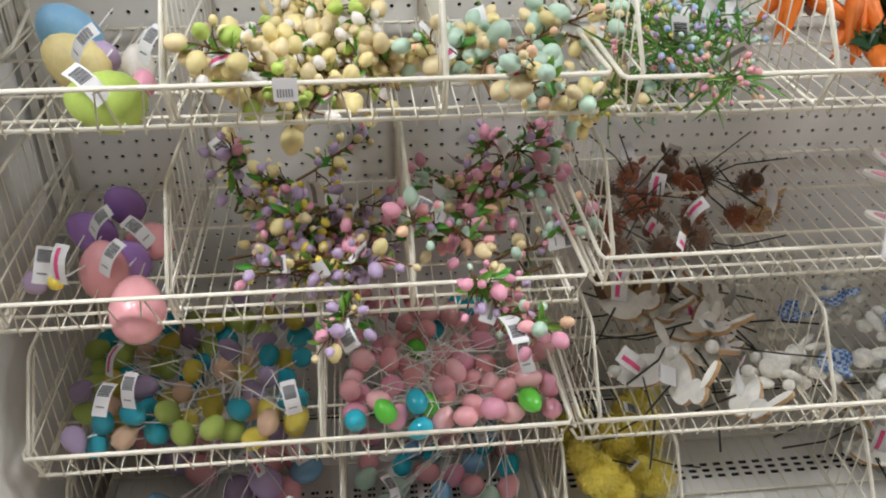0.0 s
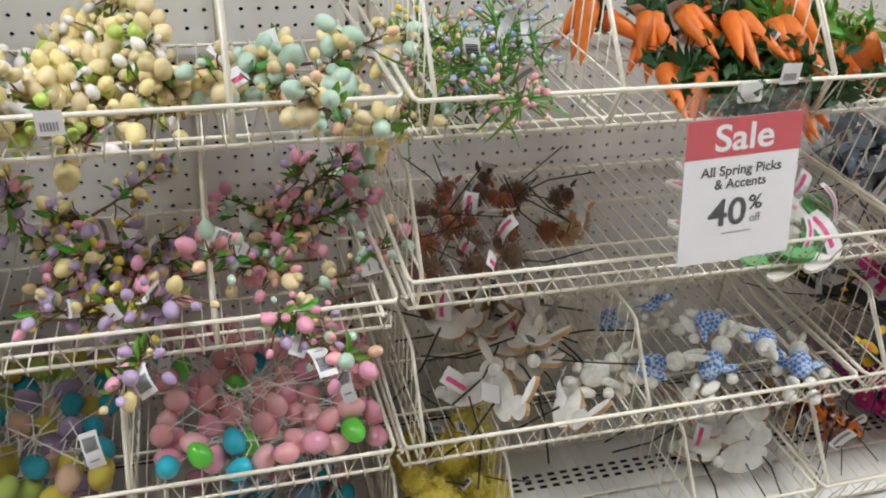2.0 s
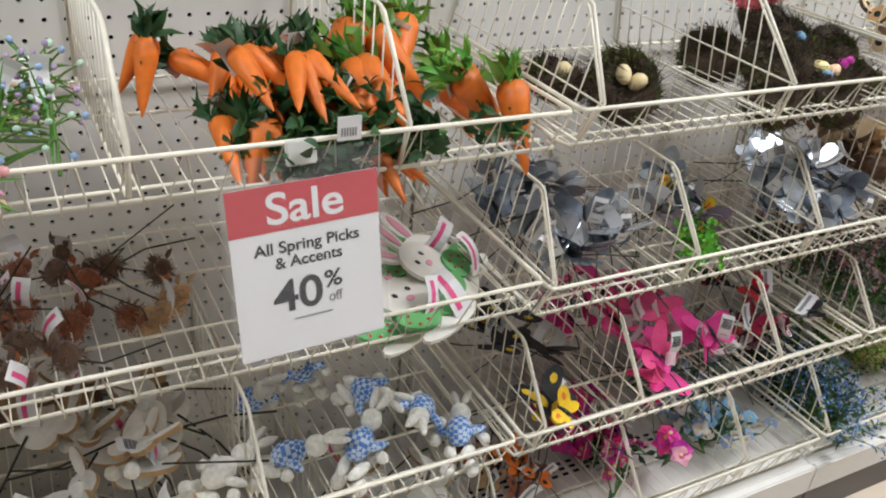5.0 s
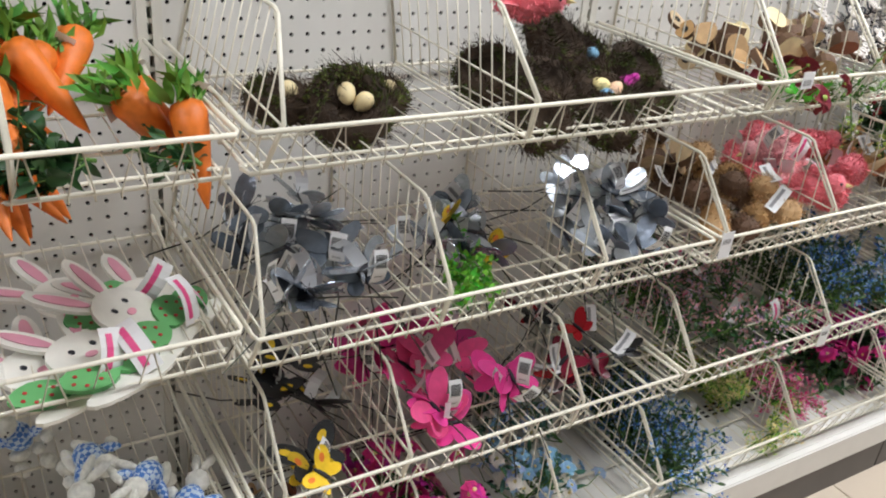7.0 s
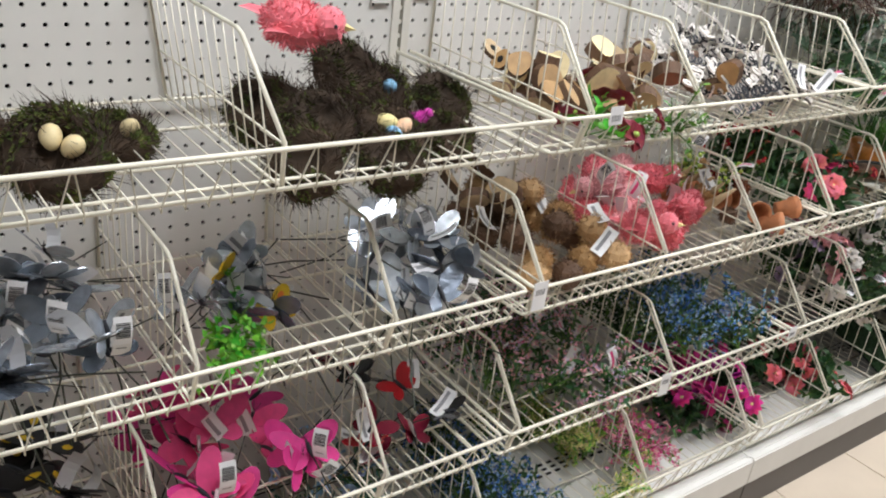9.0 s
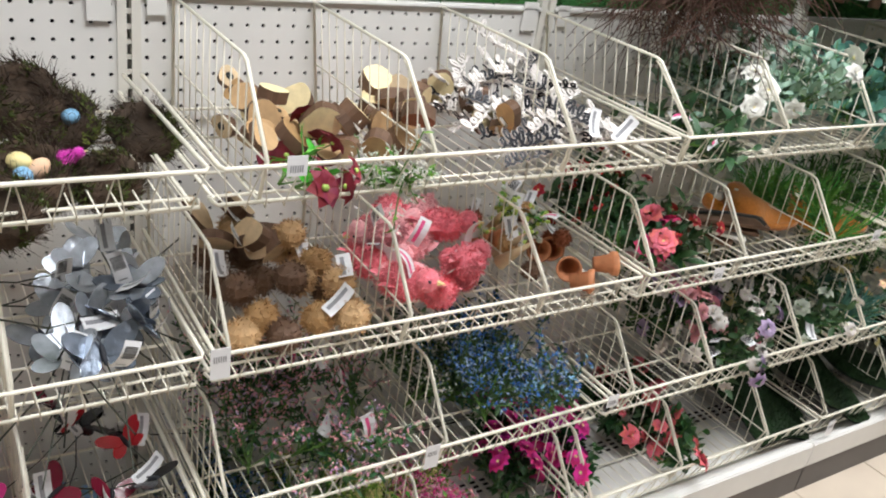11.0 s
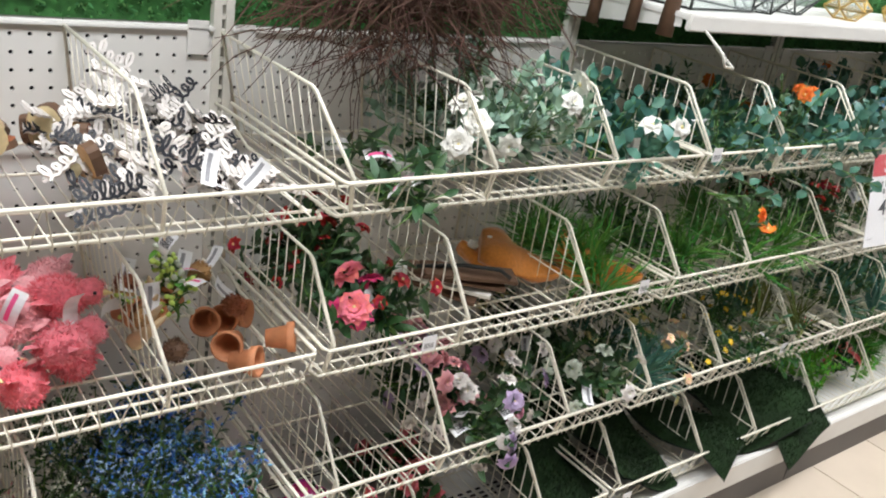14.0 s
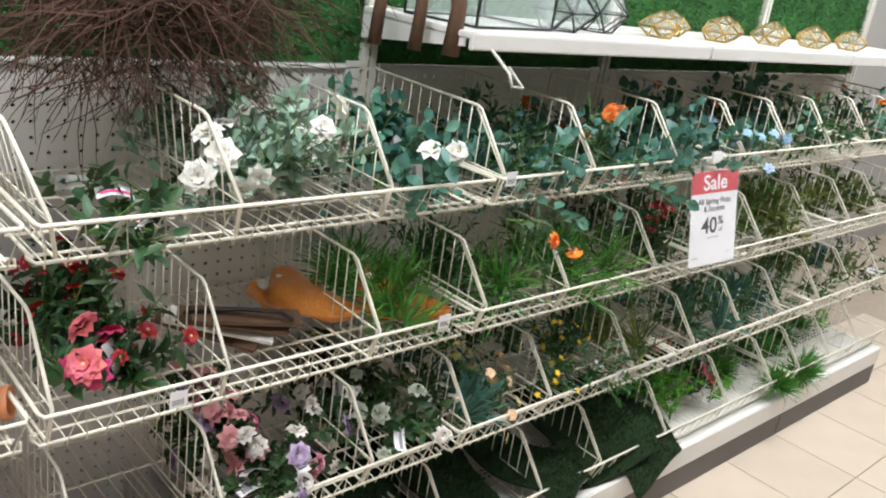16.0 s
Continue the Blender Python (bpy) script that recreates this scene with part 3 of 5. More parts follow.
def plant_proto(name, label, leaf, seed, stems=7, length=0.16, leaves=90, size=(0.03, 0.012), cols=(), blossoms=0, bsize=0.014, petals=6, layers=2, florets=0, fcols=(), fsize=0.004,
                stemmat="gstem", spread=0.55, tags=0, blade=False, heart="butter", droop=0.0):
    """An artificial plant pick: wired stems, leaves, and blossoms or florets."""
    r = random.Random(seed)
    t = thing(name, label, "artificial plant", None, name + "s")
    g, lv = Geo(), Geo()
    fl = {}
    g.tube([(0, 0, 0), (0, 0, length * 0.3)], 0.0025, 5)
    lines = []
    for s in range(stems):
        d = Vector((r.gauss(0, spread), r.gauss(0, spread), 1)).normalized()
        L = length * r.uniform(0.6, 1.05)
        p = [Vector((0, 0, length * 0.15 * r.random()))]
        for j in range(4):
            d = (d + Vector((r.gauss(0, 0.16), r.gauss(0, 0.16), -droop * 0.3))).normalized()
            p.append(p[-1] + d * L / 4)
        lines.append(p)
        if not blade:
            g.tube(p, 0.0014, 4, r1=0.0008)
    for i in range(leaves):
        p = lines[i % stems]
        u = r.uniform(0.4, 4.0) if not blade else r.uniform(0, 1.0)
        u = min(u, 3.99)
        b = p[int(u)].lerp(p[int(u) + 1], u % 1)
        ax = (p[int(u) + 1] - p[int(u)]).normalized()
        d = (ax * (0.5 if not blade else 1.1) + wild(r, 0.15) * (0.9 if not blade else 0.55)).normalized()
        lv.leaf(b, d, wild(r, 1.0), size[0] * r.uniform(0.6, 1.25), size[1] * r.uniform(0.7, 1.2), bend=0.3 + droop)
    for i in range(blossoms):
        p = lines[i % stems]
        d = ((p[4] - p[3]).normalized() + wild(r, 0.3) * 0.6).normalized()
        b = p[4] if i < stems else p[3].lerp(p[4], r.random()) + wild(r) * 0.012
        piece("blossom", blossom_mesh(r.choice(cols), petals, layers, heart), t, at(b, d, r.uniform(0, 6), bsize * r.uniform(0.8, 1.2)))
    for i in range(florets):
        p = lines[i % stems]
        u = min(3.99, r.uniform(2.0, 4.0))
        b = p[int(u)].lerp(p[int(u) + 1], u % 1) + wild(r, 0.2) * r.uniform(0.003, 0.018)
        c = r.choice(fcols)
        q = fl.setdefault(c, Geo())
        dd = wild(r, 0.6)
        for j in range(4):
            a = math.pi / 2 * j
            o = dd.orthogonal().normalized()
            o2 = dd.cross(o)
            e = o * math.cos(a) + o2 * math.sin(a)
            q.add([b, b + e * fsize + o2.cross(e) * fsize * 0.6 + dd * fsize * 0.3, b + e * fsize * 1.5 + dd * fsize * 0.2], [(0, 1, 2)])
        q.ball(b + dd * fsize * 0.2, fsize * 0.55, n=5, k=3)
    piece("stem", g.mesh("stem", M[stemmat], True), t)
    if lv.v:
        tagged(piece("foliage", lv.mesh("foliage", leafmat(leaf), True), t), kind="stuff")
    if fl:
        whole = Geo()
        for i, q in enumerate(fl.values()):
            whole.add(q.v, q.f, i)
        tagged(piece("floret_cluster", whole.mesh("floret_cluster", [paint(c, "petal") for c in fl]), t), kind="stuff")
    for i in range(tags):
        tag(t, (0, 0, length * 0.4), r, r.choice([0, 1, 2]))
    return t


def carrot_proto(label, n, rad, length, seed, name="carrot_bunch"):
    r = random.Random(seed)
    t = thing(name, label, "carrot bunch", None, "carrot bunches")
    for i in range(n):
        a = (i - (n - 1) / 2) * 0.28 + r.gauss(0, 0.05)
        d = Vector((math.sin(a), r.gauss(0, 0.12), -math.cos(a)))
        g = Geo()
        base = Vector((0, 0, 0)) + Vector((math.sin(a), 0, 0)) * rad * 1.3
        prof = [(0, 0.35), (0.04, 0.8), (0.12, 1.0), (0.3, 0.92), (0.5, 0.72), (0.7, 0.5), (0.88, 0.27), (1.0, 0.05)]
        nn, vs, fs = 12, [], []
        o = d.orthogonal().normalized()
        o2 = d.cross(o)
        for s, (u, w) in enumerate(prof):
            for j in range(nn):
                an = 2 * math.pi * j / nn
                vs.append(base + d * length * u + (o * math.cos(an) + o2 * math.sin(an)) * rad * w * (1 + 0.03 * math.sin(s * 5 + j)))
        for s in range(len(prof) - 1):
            for j in range(nn):
                fs.append((s * nn + j, s * nn + (j + 1) % nn, (s + 1) * nn + (j + 1) % nn, (s + 1) * nn + j))
        fs.append(tuple(range(nn)))
        piece("carrot", g.add(vs, fs).mesh("carrot", M["carrot"], True), t)
    lv = Geo()
    for i in range(22):
        d = Vector((r.gauss(0, 0.45), r.gauss(0, 0.45), 1)).normalized()
        lv.leaf((r.gauss(0, rad * 0.6), r.gauss(0, rad * 0.4), -0.004), d, wild(r), length * r.uniform(0.28, 0.5), 0.012, bend=0.6)
    tagged(piece("leaf_top", lv.mesh("leaf_top", leafmat("deep" if n > 2 else "fresh"), True), t), kind="stuff")
    tag(t, (0, -rad * 1.1, -0.02), r, 1)
    return t


M["carrot"] = mat("carrot_skin", (0.75, 0.18, 0.02), 0.5, 0.22, 90, 0.5, rand=0.12)


def fuzz(g, r, n, pos, length, width=0.0008, slot=0):
    """Short loose fibres that stand off a surface."""
    for _ in range(n):
        p, d = pos(r)
        s = wild(r)
        q = p + (d + s * 0.8).normalized() * length * r.uniform(0.5, 1.2)
        w = (q - p).cross(wild(r)).normalized() * width
        g.add([p - w, p + w, q + w * 0.3, q - w * 0.3], [(0, 1, 2, 3)], slot)


def nest(x, y, z, rad, eggs, seed, mossy=0.5, tilt=(0, 0, 1), label="round dark moss and twig nest with small speckled eggs"):
    r = random.Random(seed)
    t = thing("bird_nest", label, "nest", at((x, y, z), tilt), "bird nests")
    g = Geo()
    vs, fs, n, k = [], [], 18, 9
    for i in range(k):
        a = -1.3 + i * 4.1 / (k - 1)
        for j in range(n):
            b = 2 * math.pi * j / n
            rr = rad * (0.68 + 0.34 * math.cos(a)) * (1 + 0.1 * math.sin(j * 2.3 + i) * r.random())
            vs.append((rr * math.cos(b), rr * math.sin(b), rad * 0.42 * math.sin(a) + r.gauss(0, rad * 0.03)))
    for i in range(k - 1):
        for j in range(n):
            fs.append((i * n + j, i * n + (j + 1) % n, (i + 1) * n + (j + 1) % n, (i + 1) * n + j))
    fs += [tuple(range(n)), tuple((k - 1) * n + j for j in range(n))]
    g.add(vs, fs)
    piece("bowl", g.mesh("bowl", M["nest"], True), t)
    fg, mg = Geo(), Geo()

    def ringpos(rr):
        b, a = rr.uniform(0, 6.283), rr.uniform(-0.9, 2.3)
        q = rad * (0.68 + 0.36 * math.cos(a))
        return Vector((q * math.cos(b), q * math.sin(b), rad * 0.42 * math.sin(a))), Vector((math.cos(b) * math.cos(a) - math.sin(b), math.sin(b) * math.cos(a) + math.cos(b), math.sin(a))).normalized()
    fuzz(fg, r, int(800 * (1.3 - mossy)), ringpos, rad * 0.45, 0.0006)
    def mosspos(rr):
        for _ in range(9):
            p, d = ringpos(rr)
            if noise.noise(p * 34 + Vector((seed, 0, 0))) > 0.02:
                break
        return p, d
    fuzz(mg, r, int(1300 * mossy + 200), mosspos, rad * 0.13, 0.0016)
    tagged(piece("twig_tangle", fg.mesh("twigs", M["nest"]), t), kind="stuff")
    tagged(piece("moss", mg.mesh("moss", M["moss"]), t), kind="stuff")
    for i, c in enumerate(eggs):
        a = 2.1 * i
        piece("egg", egg_mesh(c, "speckle"), t, at((0.013 * math.cos(a), 0.013 * math.sin(a), rad * 0.34), wild(r, 0.3), 0, 0.0115))


def bird(x, y, z, col, head, seed, beak="butter", s=1.0, label="fluffy pink feathered toy bird with a pale beak"):
    r = random.Random(seed)
    t = thing("toy_bird", label, "toy bird", at((x, y, z), (r.gauss(0, 0.2), r.gauss(0, 0.2), 1), r.uniform(-0.6, 0.6), s), "toy birds")
    hd = Vector(head).normalized()
    m3 = turn(hd).to_3x3()
    g = Geo().ball((0, 0, 0), 0.026, 1.45, n=12, k=8, m=m3).ball(hd * 0.04 + Vector((0, 0, 0.012)), 0.019, 1.0, n=10, k=7)

    def p1(rr):
        d = wild(rr)
        return m3 @ Vector((d.x * 0.026, d.y * 0.026, d.z * 0.037)), m3 @ d
    fuzz(g, r, 900, p1, 0.008, 0.0011)
    fuzz(g, r, 160, lambda rr: ((lambda d: (hd * 0.04 + Vector((0, 0, 0.012)) + d * 0.018, d))(wild(rr))), 0.007, 0.0008)
    for sgn in (-1, 1):
        g.leaf(m3 @ Vector((sgn * 0.022, 0.0, 0.005)), -hd + Vector((0, 0, 0.2)) + (m3 @ Vector((sgn * 0.4, 0, 0))), (0, 0, 1), 0.034, 0.016)
    g.leaf(-hd * 0.03, -hd + Vector((0, 0, 0.25)), (0, 0, 1), 0.035, 0.018)
    piece("body", g.mesh("body", paint(col, "fur")), t)
    bk = hd * 0.058 + Vector((0, 0, 0.012))
    bg = Geo()
    o = hd.orthogonal().normalized()
    o2 = hd.cross(o)
    bg.add([bk + o * 0.005, bk + o2 * 0.005, bk - o * 0.005, bk - o2 * 0.005, bk + hd * 0.013], [(0, 1, 4), (1, 2, 4), (2, 3, 4), (3, 0, 4), (0, 3, 2, 1)])
    piece("beak", bg.mesh("beak", paint(beak, "egg")), t)
    sd = hd.cross(Vector((0, 0, 1))).normalized()
    for sgn in (-1, 1):
        piece("eye", Geo().ball(hd * 0.05 + Vector((0, 0, 0.018)) + sd * sgn * 0.014, 0.0026, n=6, k=4).mesh("eye", M["ink"], True), t)
    if r.random() < 0.6:
        tag(t, (0, -0.02, 0.02), r)


def plate(outline, thick, name, material, t, m=None, slot2=None, label=""):
    """A flat cut-out of some thickness, from its rim."""
    n = len(outline)
    g = Geo()
    v = [(x, y, 0) for x, y in outline] + [(x, y, thick) for x, y in outline]
    g.add(v, [tuple(range(n - 1, -1, -1)), tuple(range(n, 2 * n))], 0)
    for i in range(n):
        j = (i + 1) % n
        g.add([v[i], v[j], v[n + j], v[n + i]], [(0, 1, 2, 3)], 1 if slot2 else 0)
    return piece(name, g.mesh(name, [material, slot2] if slot2 else [material]), t, m, label)


def oval(cx, cy, rx, ry, rot=0.0, n=16, point=0.0):
    out = []
    for i in range(n):
        a = 2 * math.pi * i / n
        x, y = rx * math.cos(a) * (1 - point * 0.35 * (1 - math.cos(2 * a))), ry * math.sin(a)
        out.append((cx + x * math.cos(rot) - y * math.sin(rot), cy + x * math.sin(rot) + y * math.cos(rot)))
    return out


def butterfly_proto(name, label, col, seed, kind="petal", s=0.05, tags=1, stemmat="dstem", spot=None):
    r = random.Random(seed)
    t = thing(name, label, "butterfly pick", None, name + "s")
    for sgn in (-1, 1):
        up = oval(0.55 * s * sgn, 0.32 * s, 0.6 * s, 0.34 * s, 0.6 * sgn, 14)
        lo = oval(0.42 * s * sgn, -0.28 * s, 0.42 * s, 0.27 * s, -0.7 * sgn, 12)
        fold = Euler((0, -0.45 * sgn * r.uniform(0.2, 1.2), 0)).to_matrix().to_4x4()
        g = Geo()
        for rim, z0 in ((up, 0.0), (lo, -0.0016)):
            m = len(rim)
            v = [(x, y, z0) for x, y in rim] + [(x, y, z0 + 0.0012) for x, y in rim]
            g.add(v, [tuple(range(m - 1, -1, -1)), tuple(range(m, 2 * m))] + [(i, (i + 1) % m, m + (i + 1) % m, m + i) for i in range(m)])
        piece("wing", g.mesh("wing", paint(col, kind)), t, fold)
        if spot:
            plate(oval(0.6 * s * sgn, 0.38 * s, 0.2 * s, 0.12 * s, 0.6 * sgn, 8), 0.0006, "wing_spot", paint(spot, kind), t, fold @ Matrix.Translation((0, 0, 0.0014)))
    g = Geo().ball((0, 0, 0.002), 0.004, 4.0, n=6, k=6, m=Euler((1.5708, 0, 0)).to_matrix())
    g.tube([(0, 0.015, 0.002), (0.006, 0.03, 0.008)], 0.0005, 3).tube([(0, 0.015, 0.002), (-0.006, 0.03, 0.008)], 0.0005, 3)
    piece("body", g.mesh("body", M["ink"], True), t)
    piece("stem", Geo().tube([(0, 0, 0), (0.01, -0.07, -0.006), (0.0, -0.15, -0.004)], 0.0012, 4).mesh("stem", M[stemmat]), t)
    for i in range(tags):
        tag(t, (0.01, -0.02, 0.004), r, r.choice([0, 0, 2]))
    return t


def lay(protos, k, x0, x1, n, seed, y=(-0.34, -0.06), z=0.06, tip=0.5, facing=0.5):
    """Lays flat goods on one another, each turned and tipped a little."""
    r = random.Random(seed)
    for i in range(n):
        p = protos[i % len(protos)]
        m = Matrix.Translation((r.uniform(x0 + 0.045, x1 - 0.045), r.uniform(*y), floor_of(k) + 0.006 + z * i / max(1, n - 1))) @ Euler((facing + r.gauss(0, tip * 0.5), r.gauss(0, tip * 0.5), r.uniform(-2.6, 2.6))).to_matrix().to_4x4()
        if p.get("used"):
            copy_thing(p, m)
        else:
            p.matrix_basis = m
            p["used"] = 1


def soft_bunny(name, label, seed, body="snow", shirt=None, s=1.0):
    """A limp plush rabbit: head, long ears, body, four limbs, in one mesh."""
    r = random.Random(seed)
    g = Geo()
    e = lambda *a: Euler(a).to_matrix()
    g.ball((0, 0, 0), 0.02, 1.35, slot=1 if shirt else 0, n=10, k=7)
    g.ball((0, -0.003, 0.04), 0.0165, 1.05, n=10, k=7)
    for sg in (-1, 1):
        g.ball((sg * 0.009, 0, 0.072), 0.0065, 3.2, n=7, k=6, m=e(0.2, sg * 0.25, 0))
        g.ball((sg * 0.024, -0.006, 0.006), 0.0075, 2.6, slot=1 if shirt else 0, n=7, k=6, m=e(0.3, sg * 0.9, 0))
        g.ball((sg * 0.037, -0.012, -0.006), 0.0095, n=7, k=5)
        g.ball((sg * 0.013, -0.008, -0.036), 0.0095, 2.3, n=7, k=6, m=e(0.5, sg * 0.3, 0))
        g.ball((sg * 0.018, -0.022, -0.055), 0.012, 1.2, n=7, k=5)
        g.ball((sg * 0.006, -0.0185, 0.044), 0.0017, slot=2, n=5, k=4)
    g.ball((0, -0.0195, 0.038), 0.002, slot=2, n=5, k=4)
    return tagged(piece(name, g.mesh(name, [paint(body, "fur"), shirt or paint(body, "fur"), M["ink"]], True), None, None), label, "plush bunny", "plush bunnies")


def plaid():
    m = mat("blue_plaid", (0.12, 0.28, 0.7), 0.9, 0.15, 120, 0.3)
    n, l = m.node_tree.nodes, m.node_tree.links
    c = n.new("ShaderNodeTexChecker")
    c.inputs["Scale"].default_value = 150
    c.inputs["Color1"].default_value, c.inputs["Color2"].default_value = (0.1, 0.25, 0.68, 1), (0.62, 0.74, 0.9, 1)
    t = n.new("ShaderNodeTexCoord")
    l.new(t.outputs["Object"], c.inputs["Vector"])
    l.new(c.outputs["Color"], n["Principled BSDF"].inputs["Base Color"])
    return m


def flat_bunny(x, y, z, rot, seed, tilt=0.35):
    """A painted board rabbit head with a green dotted bow."""
    t = thing("bunny_cutout", "white painted bunny cut-out with green dotted bow tie", "bunny cut-out", Matrix.Translation((x, y, z)) @ Euler((tilt, 0.05, rot)).to_matrix().to_4x4() @ Matrix.Scale(1.3, 4), "bunny cut-outs")
    w, pk, gr, rd = paint("snow"), paint("rose"), M["leafbow"], paint("red")
    plate(oval(0, 0, 0.036, 0.03, 0, 20), 0.004, "head", w, t)
    for sg in (-1, 1):
        plate(oval(sg * 0.024, 0.05, 0.034, 0.012, 1.57 - sg * 0.45, 16), 0.004, "ear", w, t, pose(0, 0, -0.0045))
        plate(oval(sg * 0.024, 0.05, 0.025, 0.006, 1.57 - sg * 0.45, 14), 0.0008, "inner_ear", pk, t, pose(0, 0, 0.0))
        plate(oval(sg * 0.024, -0.034, 0.026, 0.018, sg * 0.3, 14, 0.3), 0.004, "bow", gr, t, pose(0, 0, 0.003))
        plate(oval(sg * 0.011, 0.006, 0.0028, 0.0035, 0, 8), 0.0006, "eye", M["ink"], t, pose(0, 0, 0.0042))
        for i in range(6):
            a = i * 1.05
            plate(oval(sg * (0.026 + 0.014 * math.cos(a)), -0.034 + 0.009 * math.sin(a), 0.002, 0.002, 0, 7), 0.0005, "dot", rd, t, pose(0, 0, 0.0072))
    plate(oval(0, -0.006, 0.006, 0.004, 0, 10), 0.0006, "nose", pk, t, pose(0, 0, 0.0042))
    plate(oval(0.004, -0.055, 0.05, 0.012, 0.05, 16), 0.004, "collar", w, t, pose(0, 0, -0.002))
    tag(t, (0.02, -0.06, 0.006), random.Random(seed), 1)


M["leafbow"] = mat("bow_green", (0.14, 0.45, 0.16), 0.6, 0.1, 40, 0.1)


def wood_slice(x, y, z, rad, d, seed, face="wood", hollow=False):
    r = random.Random(seed)
    t = thing("wood_slice", "round slice of cut wood with dark bark rim", "wood slice", at((x, y, z), d, r.uniform(0, 6)), "wood slices")
    n, h = 16, rad * r.uniform(0.35, 0.9)
    o = [(rad * (1 + 0.1 * math.sin(2 * a + seed)) * math.cos(a), rad * (0.85 + 0.1 * math.cos(3 * a)) * math.sin(a)) for a in (2 * math.pi * i / n for i in range(n))]
    plate(o, h, "block", paint(face, "wood"), t, slot2=paint("bark", "wood"))
    if hollow:
        # the hole is a black disc on the face, shade put in as colour
        plate(oval(0, 0, rad * 0.35, rad * 0.3, 0, 12), 0.0006, "hole", M["dark"], t, pose(0, 0, h + 0.0004))


def script_word(x, y, z, m, seed):
    """A cut-out word in looped script, too small to read: plain loops of plywood with a black face."""
    r = random.Random(seed)
    t = thing("script_cutout", "looped script word cut from plywood with dark face", "word cut-out", Matrix.Translation((x, y, z)) @ m @ Matrix.Scale(1.15, 4), "script cut-outs")
    g = Geo()
    n = r.randint(4, 6)
    pts = []
    for i in range(n * 8 + 1):
        a = i / 8 * 2 * math.pi
        tall = 0.011 if int(i / 8) % 3 == seed % 3 else 0.0065
        pts.append((0.011 * i / 8 + 0.0055 * math.sin(a) - n * 0.0055, tall * (1 - math.cos(a)) - 0.004))
    w = 0.0019
    top, bot = [], []
    for i, p in enumerate(pts):
        a, b = Vector(pts[max(0, i - 1)]), Vector(pts[min(len(pts) - 1, i + 1)])
        nrm = (b - a).normalized()
        nrm = Vector((-nrm.y, nrm.x)) * w
        top.append(((p[0] + nrm.x, p[1] + nrm.y), (p[0] - nrm.x, p[1] - nrm.y)))
    for i in range(len(pts) - 1):
        (a, b), (c, d) = top[i], top[i + 1]
        h = 0.0035
        v = [(*a, 0), (*b, 0), (*c, 0), (*d, 0), (*a, h), (*b, h), (*c, h), (*d, h)]
        g.add(v, [(0, 2, 3, 1)], 1).add(v, [(4, 5, 7, 6)], 1 if seed % 2 else 0).add(v, [(0, 4, 6, 2), (1, 3, 7, 5)], 0)
    piece("letters", g.mesh("letters", [paint("pearl", "wood"), M["ink"]]), t)


def label_text(txt, size, material, t, x, y, z, wide, name="lettering"):
    c = bpy.data.curves.new(name, "FONT")
    c.body, c.size, c.align_x, c.extrude = txt, size, "CENTER", 0.0001
    c.offset = size * 0.016
    o = bpy.data.objects.new(name, c)
    scene.collection.objects.link(o)
    me = bpy.data.meshes.new_from_object(o.evaluated_get(bpy.context.evaluated_depsgraph_get()))
    bpy.data.objects.remove(o)
    me.materials.clear()
    me.materials.append(material)
    xs = [v.co.x for v in me.vertices]
    o = piece(name, me, t, pose(x, y, z))
    o.scale = (wide / (max(xs) - min(xs)), 1, 1)
    return o


def sale_sign(m, H=0.188):
    t = thing("sale_sign", "white and red paper sale sign in a clear plastic sleeve", "sign", m, "sale signs")
    W = 0.164
    n = 8
    bow = lambda v: 0.006 * math.sin(v * 3.1)
    piece("sheet", Geo().box(-W / 2, -H, -0.0005, W / 2, 0, 0, b=0.0002).mesh("sheet", M["paper"]), t)
    piece("red_header", Geo().box(-W / 2, -0.049, 0.0001, W / 2, -0.0002, 0.0004).mesh("red_header", M["red_ink"]), t)
    piece("sleeve", Geo().box(-W / 2 - 0.006, -H - 0.004, 0.001, W / 2 + 0.006, 0.03, 0.0014).mesh("sleeve", M["plastic"]), t).visible_shadow = False
    piece("clip", Geo().box(-0.016, 0.016, -0.003, 0.016, 0.042, 0.004, b=0.0015).mesh("clip", M["white"]), t)
    label_text("Sale", 0.047, M["paper"], t, 0, -0.041, 0.0006, 0.083)
    label_text("All Spring Picks", 0.0175, M["ink"], t, 0, -0.073, 0.0003, 0.116)
    label_text("& Accents", 0.0175, M["ink"], t, 0, -0.090, 0.0003, 0.074)
    label_text("40", 0.05, M["ink"], t, -0.015, -0.139, 0.0003, 0.055)
    label_text("%", 0.027, M["ink"], t, 0.025, -0.122, 0.0003, 0.02)
    label_text("off", 0.016, M["grey_ink"], t, 0.026, -0.139, 0.0003, 0.016)
    for x0, x1, y in ((-0.022, 0.022, -0.151), (-0.072, -0.052, -0.194), (0.05, 0.062, -0.19)):
        piece("small_print", Geo().box(x0, y, 0.0001, x1, y + 0.0018, 0.0004).mesh("small_print", M["grey_ink"]), t)


# signs
sale_sign(Matrix.Translation((0.419, FRONT - 0.012, 0.949)) @ Euler((radians(90 - 10), radians(-1.5), radians(2))).to_matrix().to_4x4())
sale_sign(Matrix.Translation((3.715, FRONT - 0.03, 0.966)) @ Euler((radians(90 - 12), radians(-2.0), radians(-6))).to_matrix().to_4x4(), 0.212)

